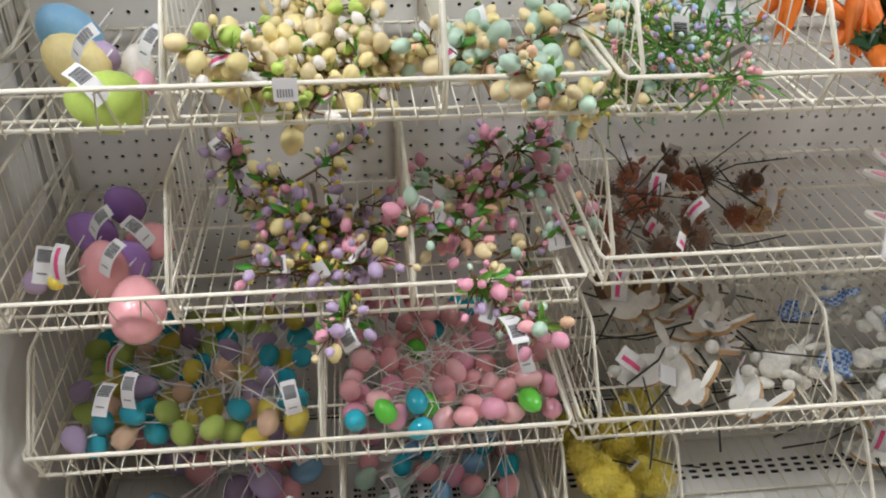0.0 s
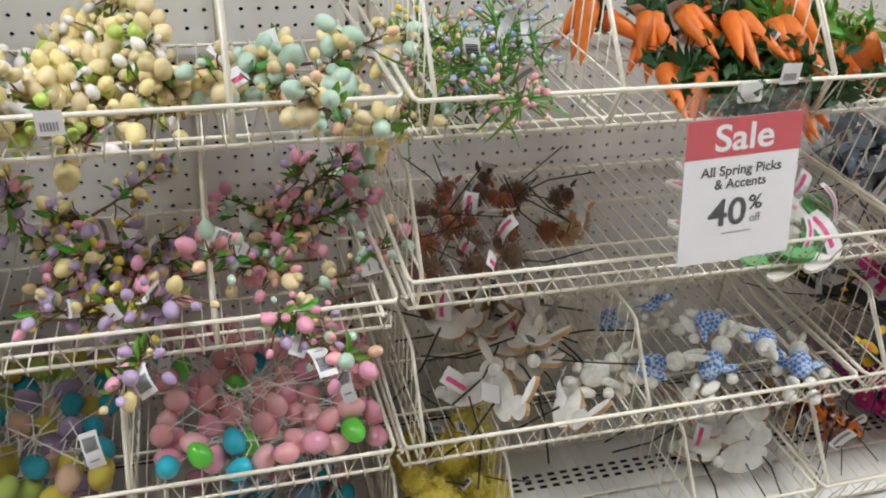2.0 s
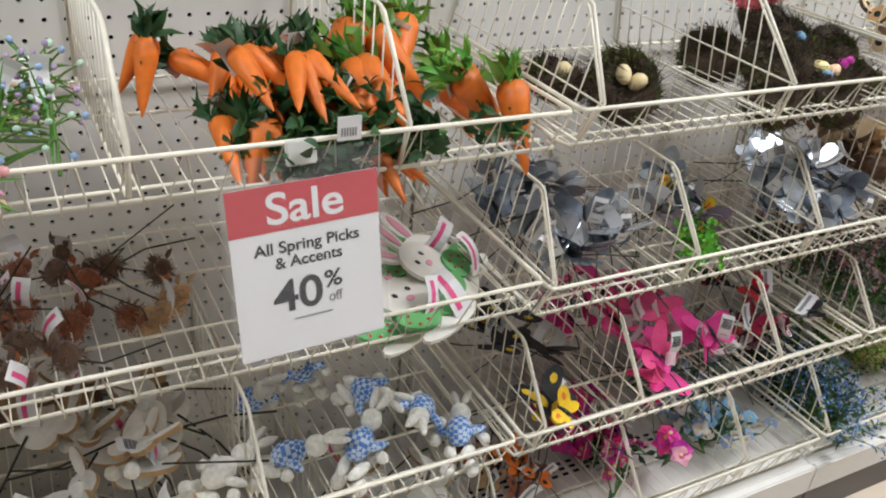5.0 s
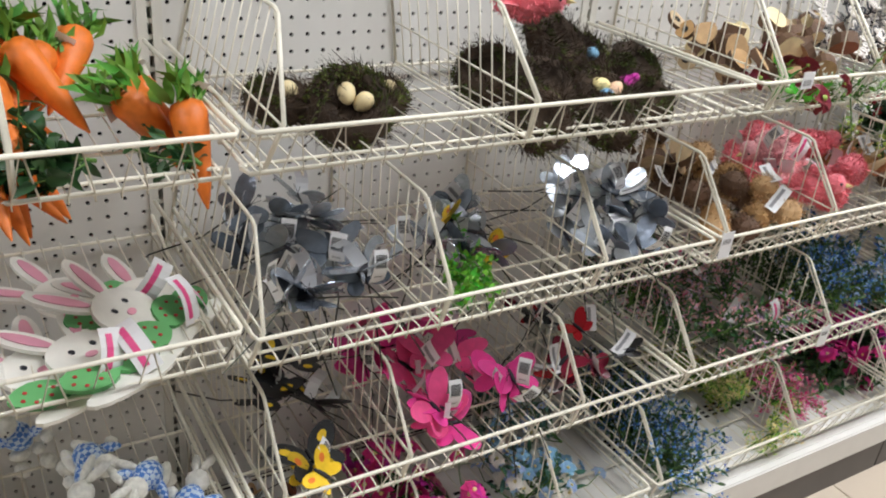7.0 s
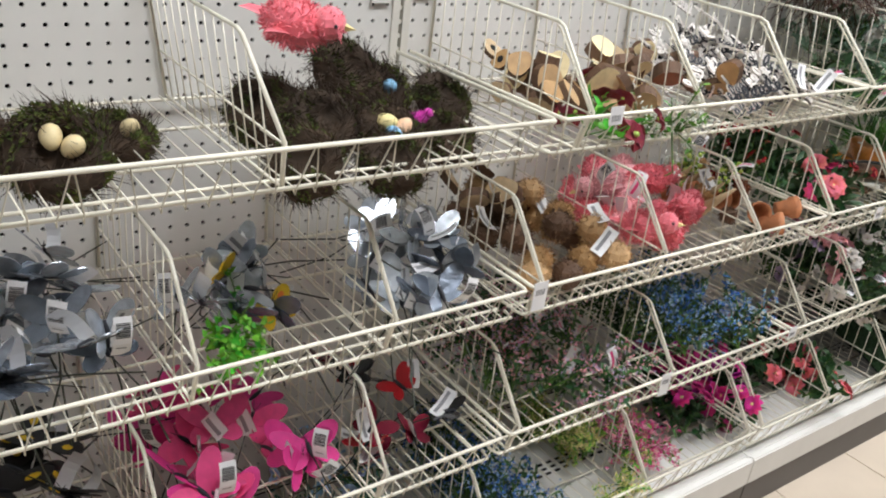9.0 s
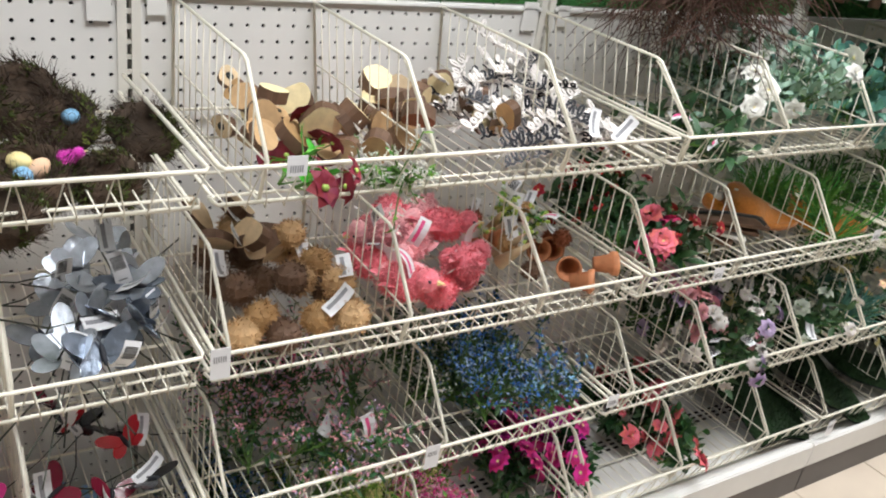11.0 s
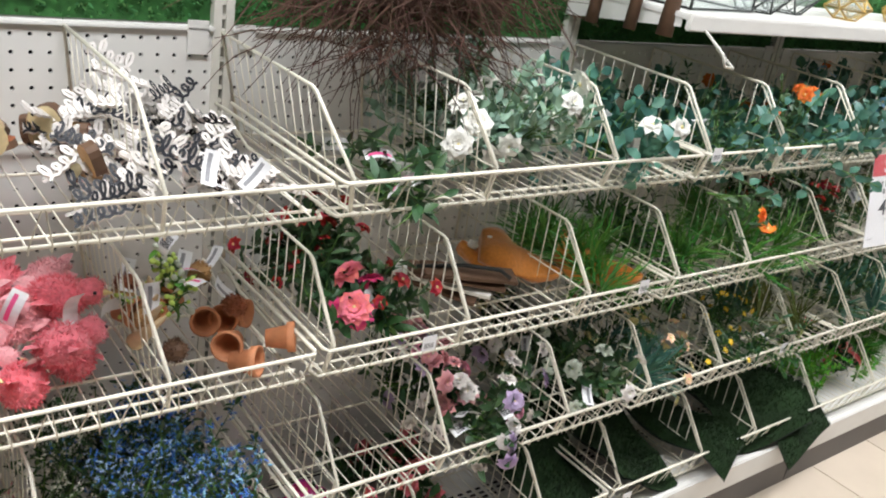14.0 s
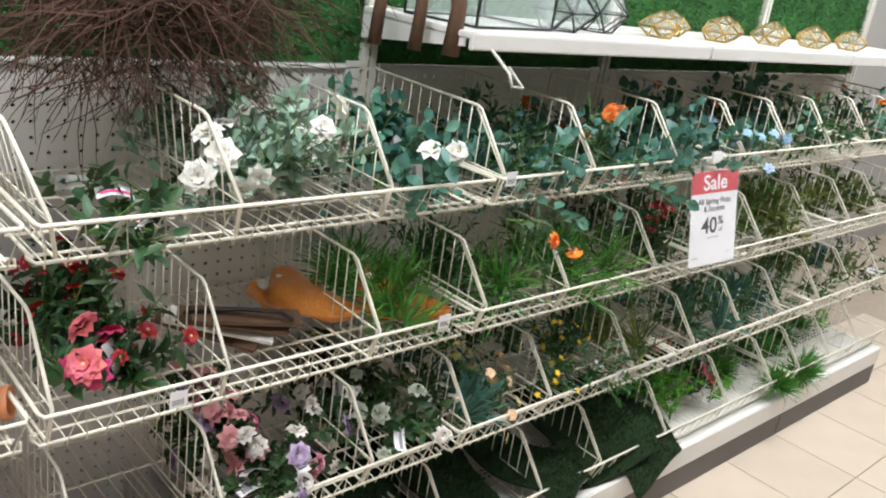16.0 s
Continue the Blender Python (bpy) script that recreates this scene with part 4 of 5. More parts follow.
# ---- bay of eggs ----
FT = [floor_of(k) for k in range(4)]
big_eggs(0, [(-0.647, -0.16, 0.04, 0.036, "sky"), (-0.626, -0.22, 0.023, 0.034, "butter"), (-0.568, -0.33, 0.015, 0.036, "lime"), (-0.597, -0.2, 0.023, 0.018, "lilac"), (-0.553, -0.22, 0.019, 0.02, "pearl"), (-0.53, -0.3, 0.025, 0.014, "rose")], "%s plastic egg on a wire pick in a wire basket", "egg")
big_eggs(1, [(-0.637, -0.12, 0.021, 0.027, "violet"), (-0.675, -0.17, 0.005, 0.029, "violet"), (-0.597, -0.17, -0.014, 0.028, "pink"), (-0.615, -0.22, -0.015, 0.028, "violet"), (-0.639, -0.26, -0.003, 0.033, "pink"), (-0.578, -0.35, -0.007, 0.036, "pink"), (-0.702, -0.32, 0.023, 0.017, "lilac"), (-0.676, -0.33, 0.027, 0.011, "yellow")], "glossy %s plastic egg on a wire pick")
S1 = [spray_proto("egg_spray", "twig spray of cream and green speckled eggs with leaves", ["cream", "cream", "butter", "butter", "lime", "cream", "pearl"], "speckle", "fresh", 11 + i, n=27, egg=(0.0045, 0.0115), leaves=14) for i in range(3)]
scatter(S1, 0, -0.48, -0.2, 16, 3, y=(-0.34, -0.12), z=(0.0, 0.02), up=0.1)
S2 = [spray_proto("mint_egg_spray", "twig spray of mint, peach and cream eggs", ["mint", "mint", "peach", "cream", "butter"], "speckle", "fresh", 21 + i, n=22, egg=(0.005, 0.012), leaves=7) for i in range(2)]
scatter(S2, 0, -0.18, 0.0, 8, 4, y=(-0.34, -0.14), z=(0.0, 0.02), up=0.1)
S3 = [spray_proto("lilac_egg_spray", "brown twig spray of lilac, yellow and pink eggs", ["lilac", "lilac", "butter", "yellow", "rose", "cream"], "speckle", "fresh", 31 + i, n=24, egg=(0.0038, 0.0085), leaves=14) for i in range(3)]
scatter(S3, 1, -0.51, -0.24, 17, 5, y=(-0.34, -0.1), z=(0.005, 0.04), up=0.2)
S4 = [spray_proto("pink_egg_spray", "twig spray of pink, mint and cream eggs with leaves", ["rose", "rose", "pink", "cream", "peach", "mint", "lilac"], "speckle", "fresh", 41 + i, n=24, egg=(0.0038, 0.009), leaves=16) for i in range(3)]
scatter(S4, 1, -0.22, 0.0, 13, 6, y=(-0.34, -0.1), z=(0.005, 0.045), up=0.22)
egg_picks(2, -0.73, -0.37, 84, 0.0195, ["yellow", "lime", "turq", "lilac", "peach", "lime", "turq", "yellow"], "glitter", (-0.5, -0.3, 0.43), "glittered %s egg on a white wire pick", seed=8)
egg_picks(2, -0.345, 0.01, 80, 0.0195, ["blush", "pink", "pink", "turq", "green", "blush", "pink", "rose"], "gloss", (-0.2, -0.28, 0.44), "glossy %s egg on a white wire pick", seed=9)
egg_picks(3, -0.74, -0.35, 22, 0.03, ["lilac", "pink", "lilac", "sky", "pink"], "gloss", (-0.5, -0.2, 0.3), "large glossy %s egg wrapped in clear film", seed=10, tags=8)
egg_picks(3, -0.33, -0.02, 36, 0.0215, ["pink", "mint", "sky", "rose", "mint", "turq"], "gloss", (-0.1, -0.2, 0.3), "pastel %s egg on a wire pick", seed=12)

# ---- berries, carrots, rabbits ----
B1 = [spray_proto("berry_spray", "green grassy spray of pastel berries", cs, "berry", "fresh", 51 + i, n=40, length=0.16, egg=(0.0024, 0.0042), stemmat="gstem", leaves=24, leafsize=(0.06, 0.004), spread=0.05) for i, cs in enumerate((["ice", "lilac", "mint"], ["rose", "pink", "peach"], ["yellow", "lime", "butter"]))]
scatter(B1, 0, 0.04, 0.26, 11, 13, y=(-0.36, -0.14), z=(0, 0.03), up=0.16)
C1 = [carrot_proto("bunch of small orange carrots with green leaf tops", 3, 0.0135, 0.095, 61 + i) for i in range(3)]
r0 = random.Random(14)


def lay_carrots(protos, k, x0, x1, n, seed, y, zmax, dirs):
    r = random.Random(seed)
    for i in range(n):
        p = protos[i % len(protos)]
        d = Vector((r.gauss(dirs[0], 0.35), r.gauss(dirs[1], 0.25), dirs[2] + r.gauss(0, 0.2)))
        m = Matrix.Translation((r.uniform(x0 + 0.03, x1 - 0.03), r.uniform(*y), floor_of(k) + 0.025 + zmax * i / max(1, n - 1))) @ turn(d)
        if p.get("used"):
            copy_thing(p, m)
        else:
            p.matrix_basis = m
            p["used"] = 1


lay_carrots(C1, 0, 0.29, 0.56, 19, 15, (-0.33, -0.1), 0.075, (-0.3, 0.5, 0.55))
C2 = [carrot_proto("pair of large orange carrots with leafy tops", n, 0.021, 0.12, 71 + n, "large_carrot_bunch") for n in (1, 2)]
lay_carrots(C2, 0, 0.5, 0.77, 12, 17, (-0.34, -0.14), 0.09, (-0.2, 0.45, 0.8))
P1 = plant_proto("parsley_pick", "dark green leafy pick under the carrots", "deep", 80, stems=6, length=0.09, leaves=80, size=(0.022, 0.012), tags=0)
scatter([P1], 0, 0.29, 0.77, 8, 18, y=(-0.38, -0.3), z=(0, 0.01), up=0.3)


def critter(x, y, z, seed, col="rust"):
    """A small bristle-and-felt woodland animal on a pick."""
    r = random.Random(seed)
    g = Geo().ball((0, 0, 0.014), 0.017, 1.2, n=9, k=6).ball((0.0, -0.016, 0.036), 0.012, n=8, k=6)
    for sg in (-1, 1):
        g.leaf((sg * 0.007, -0.014, 0.044), (sg * 0.4, 0, 1), (0, 1, 0), 0.022, 0.009)
    fuzz(g, r, 160, lambda q: ((lambda d: (Vector((0, 0, 0.014)) + d * 0.017, d))(wild(q))), 0.01, 0.0008)
    t = thing("woodland_animal", "small rust-brown bristle animal figure on a pick", "animal figure", at((x, y, z), wild(r, 1.2), r.uniform(-1, 1)), "woodland animals")
    piece("figure", g.mesh("figure", paint(col, "fur")), t)
    piece("scarf", Geo().ball((0, -0.018, 0.024), 0.008, 0.5, n=7, k=4).mesh("scarf", paint("orange", "fur"), True), t)
    piece("stem", Geo().tube([(0, 0, 0.01), (r.gauss(0, 0.03), 0.05, 0.015), (r.gauss(0, 0.05), 0.11, 0.02)], 0.0012, 4).mesh("stem", M["dstem"]), t)
    if r.random() < 0.4:
        tag(t, (0, -0.02, 0.03), r, 1)


rr = random.Random(19)
for i, (x, y, z, q) in enumerate(settle(17, 0.05, 0.34, -0.33, -0.06, FT[1], 0.02, rr)):
    critter(x, y, z - 0.018, 100 + i, rr.choice(["rust", "rust", "tan", "rust", "bark"]))
for i, (x, y, z, rot, tl) in enumerate([(0.55, -0.3, 0.006, 0.5, 0.1), (0.69, -0.2, 0.012, 0.7, 0.2), (0.6, -0.18, 0.022, 0.9, 0.2), (0.655, -0.25, 0.03, 0.95, 0.35), (0.6, -0.31, 0.02, 0.5, 0.1)]):
    flat_bunny(x, y, FT[1] + z, rot, i, tl)


def wood_bunny(x, y, z, seed):
    r = random.Random(seed)
    t = thing("wooden_bunny", "whitewashed wooden bunny cut-out with cotton tail on a pick", "bunny cut-out", Matrix.Translation((x, y, z)) @ Euler((r.gauss(0.5, 0.3), r.gauss(0, 0.3), r.uniform(-2, 2))).to_matrix().to_4x4() @ Matrix.Scale(1.25, 4), "wooden bunnies")
    w, e = paint("snow", "wood"), paint("tan", "wood")
    plate(oval(0, 0, 0.036, 0.022, 0, 16), 0.006, "body", w, t, None, e)
    plate(oval(0.034, 0.02, 0.017, 0.014, 0.3, 12), 0.006, "head", w, t, pose(0, 0, 0.0005), e)
    plate(oval(0.03, 0.046, 0.02, 0.006, 1.9, 12), 0.006, "ear", w, t, pose(0, 0, 0.001), e)
    piece("tail", Geo().ball((-0.036, 0.004, 0.007), 0.009, n=8, k=6).mesh("tail", paint("snow", "fur"), True), t)
    piece("stem", Geo().tube([(0, -0.01, 0.008), (0.01, -0.07, 0.012), (0.0, -0.13, 0.02)], 0.0014, 4).mesh("stem", M["dstem"]), t)
    if r.random() < 0.45:
        tag(t, (0, 0.0, 0.009), r, r.choice([0, 1]))


for i in range(20):
    x, y = rr.uniform(0.08, 0.33), rr.uniform(-0.34, -0.08)
    wood_bunny(x, y, FT[2] + 0.008 + 0.06 * i / 20, 200 + i)
for i in range(6):
    wood_slice(rr.uniform(0.1, 0.33), rr.uniform(-0.12, -0.05), FT[2] + 0.03 + 0.01 * i, 0.025, wild(rr, 0.8), 230 + i, "tan")
PL = plaid()
SB = soft_bunny("plush_bunny", "limp white plush bunny in a blue plaid shirt", 1, "snow", PL)
spots = [(0.45, -0.28, 0.03, (1.2, 0.2, 1.2)), (0.55, -0.3, 0.03, (1.0, 0.1, 2.2)), (0.6, -0.2, 0.04, (1.3, -0.3, 0.5)), (0.66, -0.28, 0.05, (1.2, 0.3, -0.7)), (0.7, -0.33, 0.03, (1.5, 0.2, 2.6)), (0.43, -0.16, 0.04, (0.6, 0.2, 0.3)), (0.52, -0.13, 0.05, (0.4, -0.3, -0.2))]
for i, (x, y, z, e) in enumerate(spots):
    m = Matrix.Translation((x, y, FT[2] + z)) @ Euler(e).to_matrix().to_4x4()
    if i == 0:
        SB.matrix_basis = m
    else:
        copy_thing(SB, m)
WB = soft_bunny("white_plush_bunny", "plain white plush bunny lying in a wire basket", 2)
WB.matrix_basis = Matrix.Translation((0.35, -0.28, FT[2] + 0.03)) @ Euler((1.3, 0, 1.9)).to_matrix().to_4x4()


def chick(x, y, z, seed):
    r = random.Random(seed)
    g = Geo().ball((0, 0, 0.03), 0.034, 1.0, n=12, k=8).ball((0, -0.02, 0.07), 0.022, n=10, k=7)
    fuzz(g, r, 700, lambda q: ((lambda d: (Vector((0, 0, 0.03)) + d * 0.033, d))(wild(q))), 0.012, 0.0009)
    fuzz(g, r, 300, lambda q: ((lambda d: (Vector((0, -0.02, 0.07)) + d * 0.021, d))(wild(q))), 0.01, 0.0009)
    t = thing("fluffy_chick", "fluffy yellow toy chick in a wire basket", "toy chick", at((x, y, z), (r.gauss(0, 0.3), r.gauss(0, 0.3), 1), r.uniform(0, 6)), "fluffy chicks")
    piece("figure", g.mesh("figure", paint("fluff", "fur")), t)
    piece("stem", Geo().tube([(0, 0, 0.09), (0.03, 0.03, 0.11), (0.05, 0.07, 0.12)], 0.0013, 4).mesh("stem", M["dstem"]), t)
    if r.random() < 0.5:
        tag(t, (0, -0.03, 0.08), r, 0)


for i, (x, y, z, q) in enumerate(settle(9, 0.02, 0.24, -0.36, -0.08, FT[3], 0.036, rr)):
    chick(x, y, z - 0.034, 300 + i)
for i in range(9):
    wood_bunny(rr.uniform(0.55, 0.72), rr.uniform(-0.33, -0.1), FT[3] + 0.01 + 0.006 * i, 320 + i)

# ---- nests, butterflies, foil ----
nest(0.937, -0.27, 0.958, 0.052, ["cream", "cream"], 1, 0.45, (-0.15, -0.75, 0.6))
nest(1.026, -0.17, 0.933, 0.042, ["cream"], 2, 0.45, (0, -0.3, 1))
nest(0.871, -0.2, 0.949, 0.042, ["cream"], 3, 0.4, (0, -0.25, 1))
for i, (x, y, z, rd, eg, mossy) in enumerate([
    (1.364, -0.12, 0.981, 0.055, [], 0.2),
    (1.345, -0.27, 0.939, 0.05, ["peach", "butter", "sky"], 0.2),
    (1.227, -0.14, 0.944, 0.05, [], 0.5),
    (1.258, -0.24, 0.953, 0.05, [], 0.15),
    (1.505, -0.16, 0.948, 0.045, [], 0.6),
    (1.406, -0.14, 0.958, 0.045, ["sky"], 0.2),
    (1.432, -0.28, 0.93, 0.04, [], 0.5),
    (1.203, -0.31, 0.929, 0.045, [], 0.3),
    (1.312, -0.33, 0.924, 0.042, [], 0.5),
    ]):
    nest(x, y, z, rd, eg, 10 + i, mossy, (rr.gauss(0, 0.25), -0.55, 0.8))
bird(1.257, -0.16, 1.063, "coralpink", (0.8, -0.2, -0.15), 5, s=1.15)
bird(1.388, -0.27, 0.96, "fuchsia", (0.9, -0.2, 0.3), 6, s=0.35, label="tiny magenta feathered bird sitting on a moss nest")
F1 = [butterfly_proto("foil_butterfly", "silver-grey foil butterfly pick in clear wrap", c, 400 + i, "foil", 0.045, 1) for i, c in enumerate(("silver", "steel", "silver"))]
lay(F1, 1, 0.79, 1.03, 26, 401, z=0.075, tip=1.0)
F2 = [butterfly_proto("yellow_butterfly", "yellow butterfly pick with dark edges", "sunny", 410, "petal", 0.034, 0, spot="orange")]
lay(F2, 1, 1.05, 1.27, 2, 402, y=(-0.25, -0.12), z=0.05, tip=0.5, facing=0.9)
lay(F1, 1, 1.04, 1.29, 12, 403, z=0.04, tip=0.8, y=(-0.34, -0.12))
lay(F1, 1, 1.3, 1.53, 22, 404, z=0.07, tip=1.0)
G1 = plant_proto("green_moss_pick", "bright green leafy pick", "bright", 420, stems=5, length=0.07, leaves=60, size=(0.014, 0.008), tags=0)
scatter([G1], 1, 1.03, 1.2, 4, 421, y=(-0.33, -0.22), z=(0, 0.01), up=0.6)
K1 = [butterfly_proto("black_butterfly", "black butterfly pick with yellow wing spots", "black", 430, "petal", 0.055, 1, spot="sunny")]
lay(K1, 2, 0.8, 0.985, 8, 431, z=0.05, tip=0.6)
lay(F2, 2, 0.8, 0.94, 2, 432, y=(-0.36, -0.3), z=0.02, tip=0.3)
MB = [butterfly_proto("magenta_butterfly", "hot pink cut-out butterfly pick", c, 440 + i, "petal", 0.05, 1) for i, c in enumerate(("magenta", "hot"))]
lay(MB, 2, 0.985, 1.29, 22, 441, z=0.075, tip=0.7)
RB = [butterfly_proto("red_butterfly", "dark red beaded dragonfly pick with black wire", c, 450 + i, "gloss", 0.036, 1) for i, c in enumerate(("burgundy", "black", "red"))]
lay(RB, 2, 1.3, 1.54, 11, 451, z=0.05, tip=0.8)
OB = [butterfly_proto("orange_butterfly", "orange and brown butterfly pick", c, 460 + i, "petal", 0.03, 1, spot="black") for i, c in enumerate(("orange", "rust", "tan"))]
lay(OB, 3, 0.8, 0.98, 16, 461, z=0.05, tip=0.7)
MF = [plant_proto("magenta_flower_pick", "magenta orchid-like flower pick with green stem", "deep", 470, stems=5, length=0.12, leaves=12, size=(0.03, 0.01), cols=["fuchsia", "magenta", "rose"], blossoms=7, bsize=0.022, petals=5, layers=1)]
scatter(MF, 3, 0.98, 1.24, 7, 471, z=(0, 0.03), up=0.8)
BF = [plant_proto("pale_blue_flower_pick", "pale blue and white flower pick", "teal", 480, stems=6, length=0.12, leaves=24, size=(0.025, 0.01), cols=["ice", "sky", "snow"], blossoms=8, bsize=0.016, petals=5, layers=1)]
scatter(BF, 3, 1.25, 1.53, 7, 481, z=(0, 0.03), up=0.8)

# ---- wood, pink birds, pots ----
for i in range(26):
    x, y = rr.uniform(1.6, 1.78), rr.uniform(-0.33, -0.1)
    wood_slice(x, y, FT[0] + 0.012 + 0.06 * i / 26, rr.uniform(0.018, 0.028), wild(rr, 0.7), 500 + i, rr.choice(["wood", "cream", "tan", "straw"]), i % 4 == 0)
for i in range(22):
    wood_slice(rr.uniform(1.82, 2.03), rr.uniform(-0.3, -0.08), FT[0] + 0.012 + 0.055 * i / 22, rr.uniform(0.018, 0.03), wild(rr, 0.7), 520 + i, rr.choice(["wood", "cream", "straw", "tan", "rust"]))
BU = [plant_proto("burgundy_lily_pick", "burgundy and lime lily flower pick", "bright", 530, stems=3, length=0.08, leaves=8, size=(0.03, 0.01), cols=["burgundy"], blossoms=3, bsize=0.024, petals=6, layers=1, heart="lime")]
scatter(BU, 0, 1.58, 1.7, 3, 531, y=(-0.38, -0.34), z=(0, 0.01), up=0.5)
WH = [plant_proto("white_filler_pick", "white frothy filler flower pick", "fresh", 540, stems=6, length=0.08, leaves=30, size=(0.015, 0.005), florets=90, fcols=["snow", "pale"], fsize=0.003)]
scatter(WH, 0, 1.68, 1.84, 3, 541, y=(-0.385, -0.35), z=(0, 0.01), up=0.4)
for i in range(125):
    x = rr.uniform(1.99, 2.24)
    y = rr.uniform(-0.36, -0.09)
    h = 0.012 + max(0, 0.115 - abs(x - 2.1) * 0.7) * rr.random() * (1.25 if y > -0.25 else 0.6)
    script_word(x, y, FT[0] + h, Euler((rr.gauss(0.7, 0.4), rr.gauss(0, 0.4), rr.gauss(0.5, 0.9))).to_matrix().to_4x4(), i)
for i in range(3):
    t = thing("tag_strip", "white paper price tag hanging over the basket front", "price tag", pose(2.12 + i * 0.022, -0.37 - 0.006 * (i % 2), TIERS[0] - 0.004 * i), "loose tags")
    tag(t, (0, 0, 0), random.Random(i), 2, 0.9)


def husk(x, y, z, seed, col="straw", s=0.03):
    r = random.Random(seed)
    g = Geo().ball((0, 0, 0), s * 0.7, 0.9, n=9, k=6)
    fuzz(g, r, 300, lambda q: ((lambda d: (d * s * 0.66, d))(wild(q))), s * 0.22, 0.0011)
    t = thing("dried_pod", "rough straw-brown dried pod ball", "dried pod", pose(x, y, z), "dried pods")
    piece("pod", g.mesh("pod", paint(col, "wood")), t)
    if r.random() < 0.3:
        tag(t, (0, -s * 0.6, s * 0.6), r, 2, 1.0)


for i, (x, y, z, q) in enumerate(settle(20, 1.56, 1.79, -0.38, -0.06, FT[1], 0.028, rr)):
    husk(x, y, z, 560 + i, rr.choice(["straw", "bark", "tan", "bark", "straw"]), 0.036)
for i in range(8):
    wood_slice(rr.uniform(1.6, 1.75), rr.uniform(-0.16, -0.06), FT[1] + 0.05 + 0.006 * i, 0.03, wild(rr, 0.3), 580 + i, "wood")
for i, (x, y, z, q) in enumerate(settle(13, 1.81, 2.03, -0.35, -0.06, FT[1], 0.033, rr)):
    bird(x, y, z, rr.choice(["coralpink", "pink", "coralpink"]), (rr.gauss(0.2, 0.6), -1, rr.gauss(0, 0.2)), 600 + i, s=1.0)


def pot(x, y, z, seed, lying):
    r = random.Random(seed)
    t = thing("terracotta_pot", "small terracotta pot on a pick", "flower pot", at((x, y, z), lying), "terracotta pots")
    n, vs, fs = 14, [], []
    prof = [(0.0, 0.0), (0.013, 0.0), (0.018, 0.03), (0.022, 0.031), (0.023, 0.042), (0.02, 0.042), (0.016, 0.03), (0.011, 0.006), (0.0, 0.006)]
    for q, h in prof:
        vs += [(q * math.cos(2 * math.pi * j / n), q * math.sin(2 * math.pi * j / n), h) for j in range(n)]
    for s in range(len(prof) - 1):
        for j in range(n):
            fs.append((s * n + j, s * n + (j + 1) % n, (s + 1) * n + (j + 1) % n, (s + 1) * n + j))
    piece("pot", mesh("pot", vs, fs, paint("terra", "wood"), True), t)


for i in range(10):
    pot(rr.uniform(2.07, 2.25), rr.uniform(-0.36, -0.1), FT[1] + 0.014 + 0.03 * i / 10, i, (rr.gauss(0, 1), rr.gauss(-1, 0.5), 0.3))
for i in range(9):
    husk(rr.uniform(2.08, 2.26), rr.uniform(-0.3, -0.06), FT[1] + 0.03 + 0.045 * i / 9, 640 + i, rr.choice(["bark", "rust", "straw"]), 0.024)
for i in range(5):
    t = thing("cream_cone", "cream wooden cone lying among terracotta pots", "wooden cone", at((2.08 + 0.012 * i, -0.28 + 0.03 * i, FT[1] + 0.06), (0.2 - 0.1 * i, -0.4, 0.5)), "cream cones")
    piece("cone", Geo().tube([(0, 0, -0.03), (0, 0, 0.05)], 0.013, 10, r1=0.002).mesh("cone", paint("wood", "wood"), True), t)
GB = [spray_proto("green_berry_pick", "pick with clusters of pale green berries", ["lime", "pale", "lime"], "berry", "fresh", 650 + i, n=34, length=0.07, egg=(0.003, 0.005), stemmat="gstem", leaves=5, spread=0.026) for i in range(2)]
scatter(GB, 1, 2.08, 2.2, 4, 651, y=(-0.28, -0.14), z=(0.03, 0.06), up=1.0)

# ---- flowers and greenery ----
PK = [plant_proto("lilac_flower_pick", "dusty pink and lilac small-flowered pick with dark leaves", "deep", 700 + i, stems=8, length=0.15, leaves=110, size=(0.018, 0.007), florets=120, fcols=["rose", "lilac", "pink"], fsize=0.0032, spread=0.5, tags=i) for i in range(2)]
scatter(PK, 2, 1.56, 1.9, 13, 701, z=(0, 0.02), up=0.9)
BL = [plant_proto("blue_flower_pick", "blue and white forget-me-not pick with green leaves", "dull", 710 + i, stems=9, length=0.14, leaves=130, size=(0.018, 0.007), florets=150, fcols=fc, fsize=0.0036, spread=0.55) for i, fc in enumerate((["blue", "blue", "sky"], ["blue", "ice"], ["snow", "pale"]))]
scatter([BL[0], BL[1]], 2, 1.98, 2.28, 12, 711, z=(0, 0.02), up=0.9, y=(-0.36, -0.1))
scatter([BL[2]], 2, 1.9, 2.1, 6, 712, z=(0, 0.03), up=0.9, y=(-0.25, -0.05))
scatter([BL[1]], 3, 1.55, 1.72, 9, 713, z=(0, 0.02), up=0.8, y=(-0.37, -0.08))
YG = [plant_proto("lime_berry_bush", "lime green berry filler pick", "fresh", 720, stems=9, length=0.1, leaves=50, size=(0.014, 0.006), florets=170, fcols=["lime", "butter"], fsize=0.0034)]
scatter(YG, 3, 1.74, 2.1, 10, 721, z=(0, 0.02), up=0.7, y=(-0.38, -0.12))
PB = [plant_proto("pink_berry_bush", "pink berry cluster pick", "fresh", 730, stems=8, length=0.09, leaves=20, size=(0.02, 0.008), florets=170, fcols=["rose", "pink", "magenta"], fsize=0.004)]
scatter(PB, 3, 1.9, 2.12, 5, 731, z=(0.02, 0.05), up=0.8, y=(-0.34, -0.2))
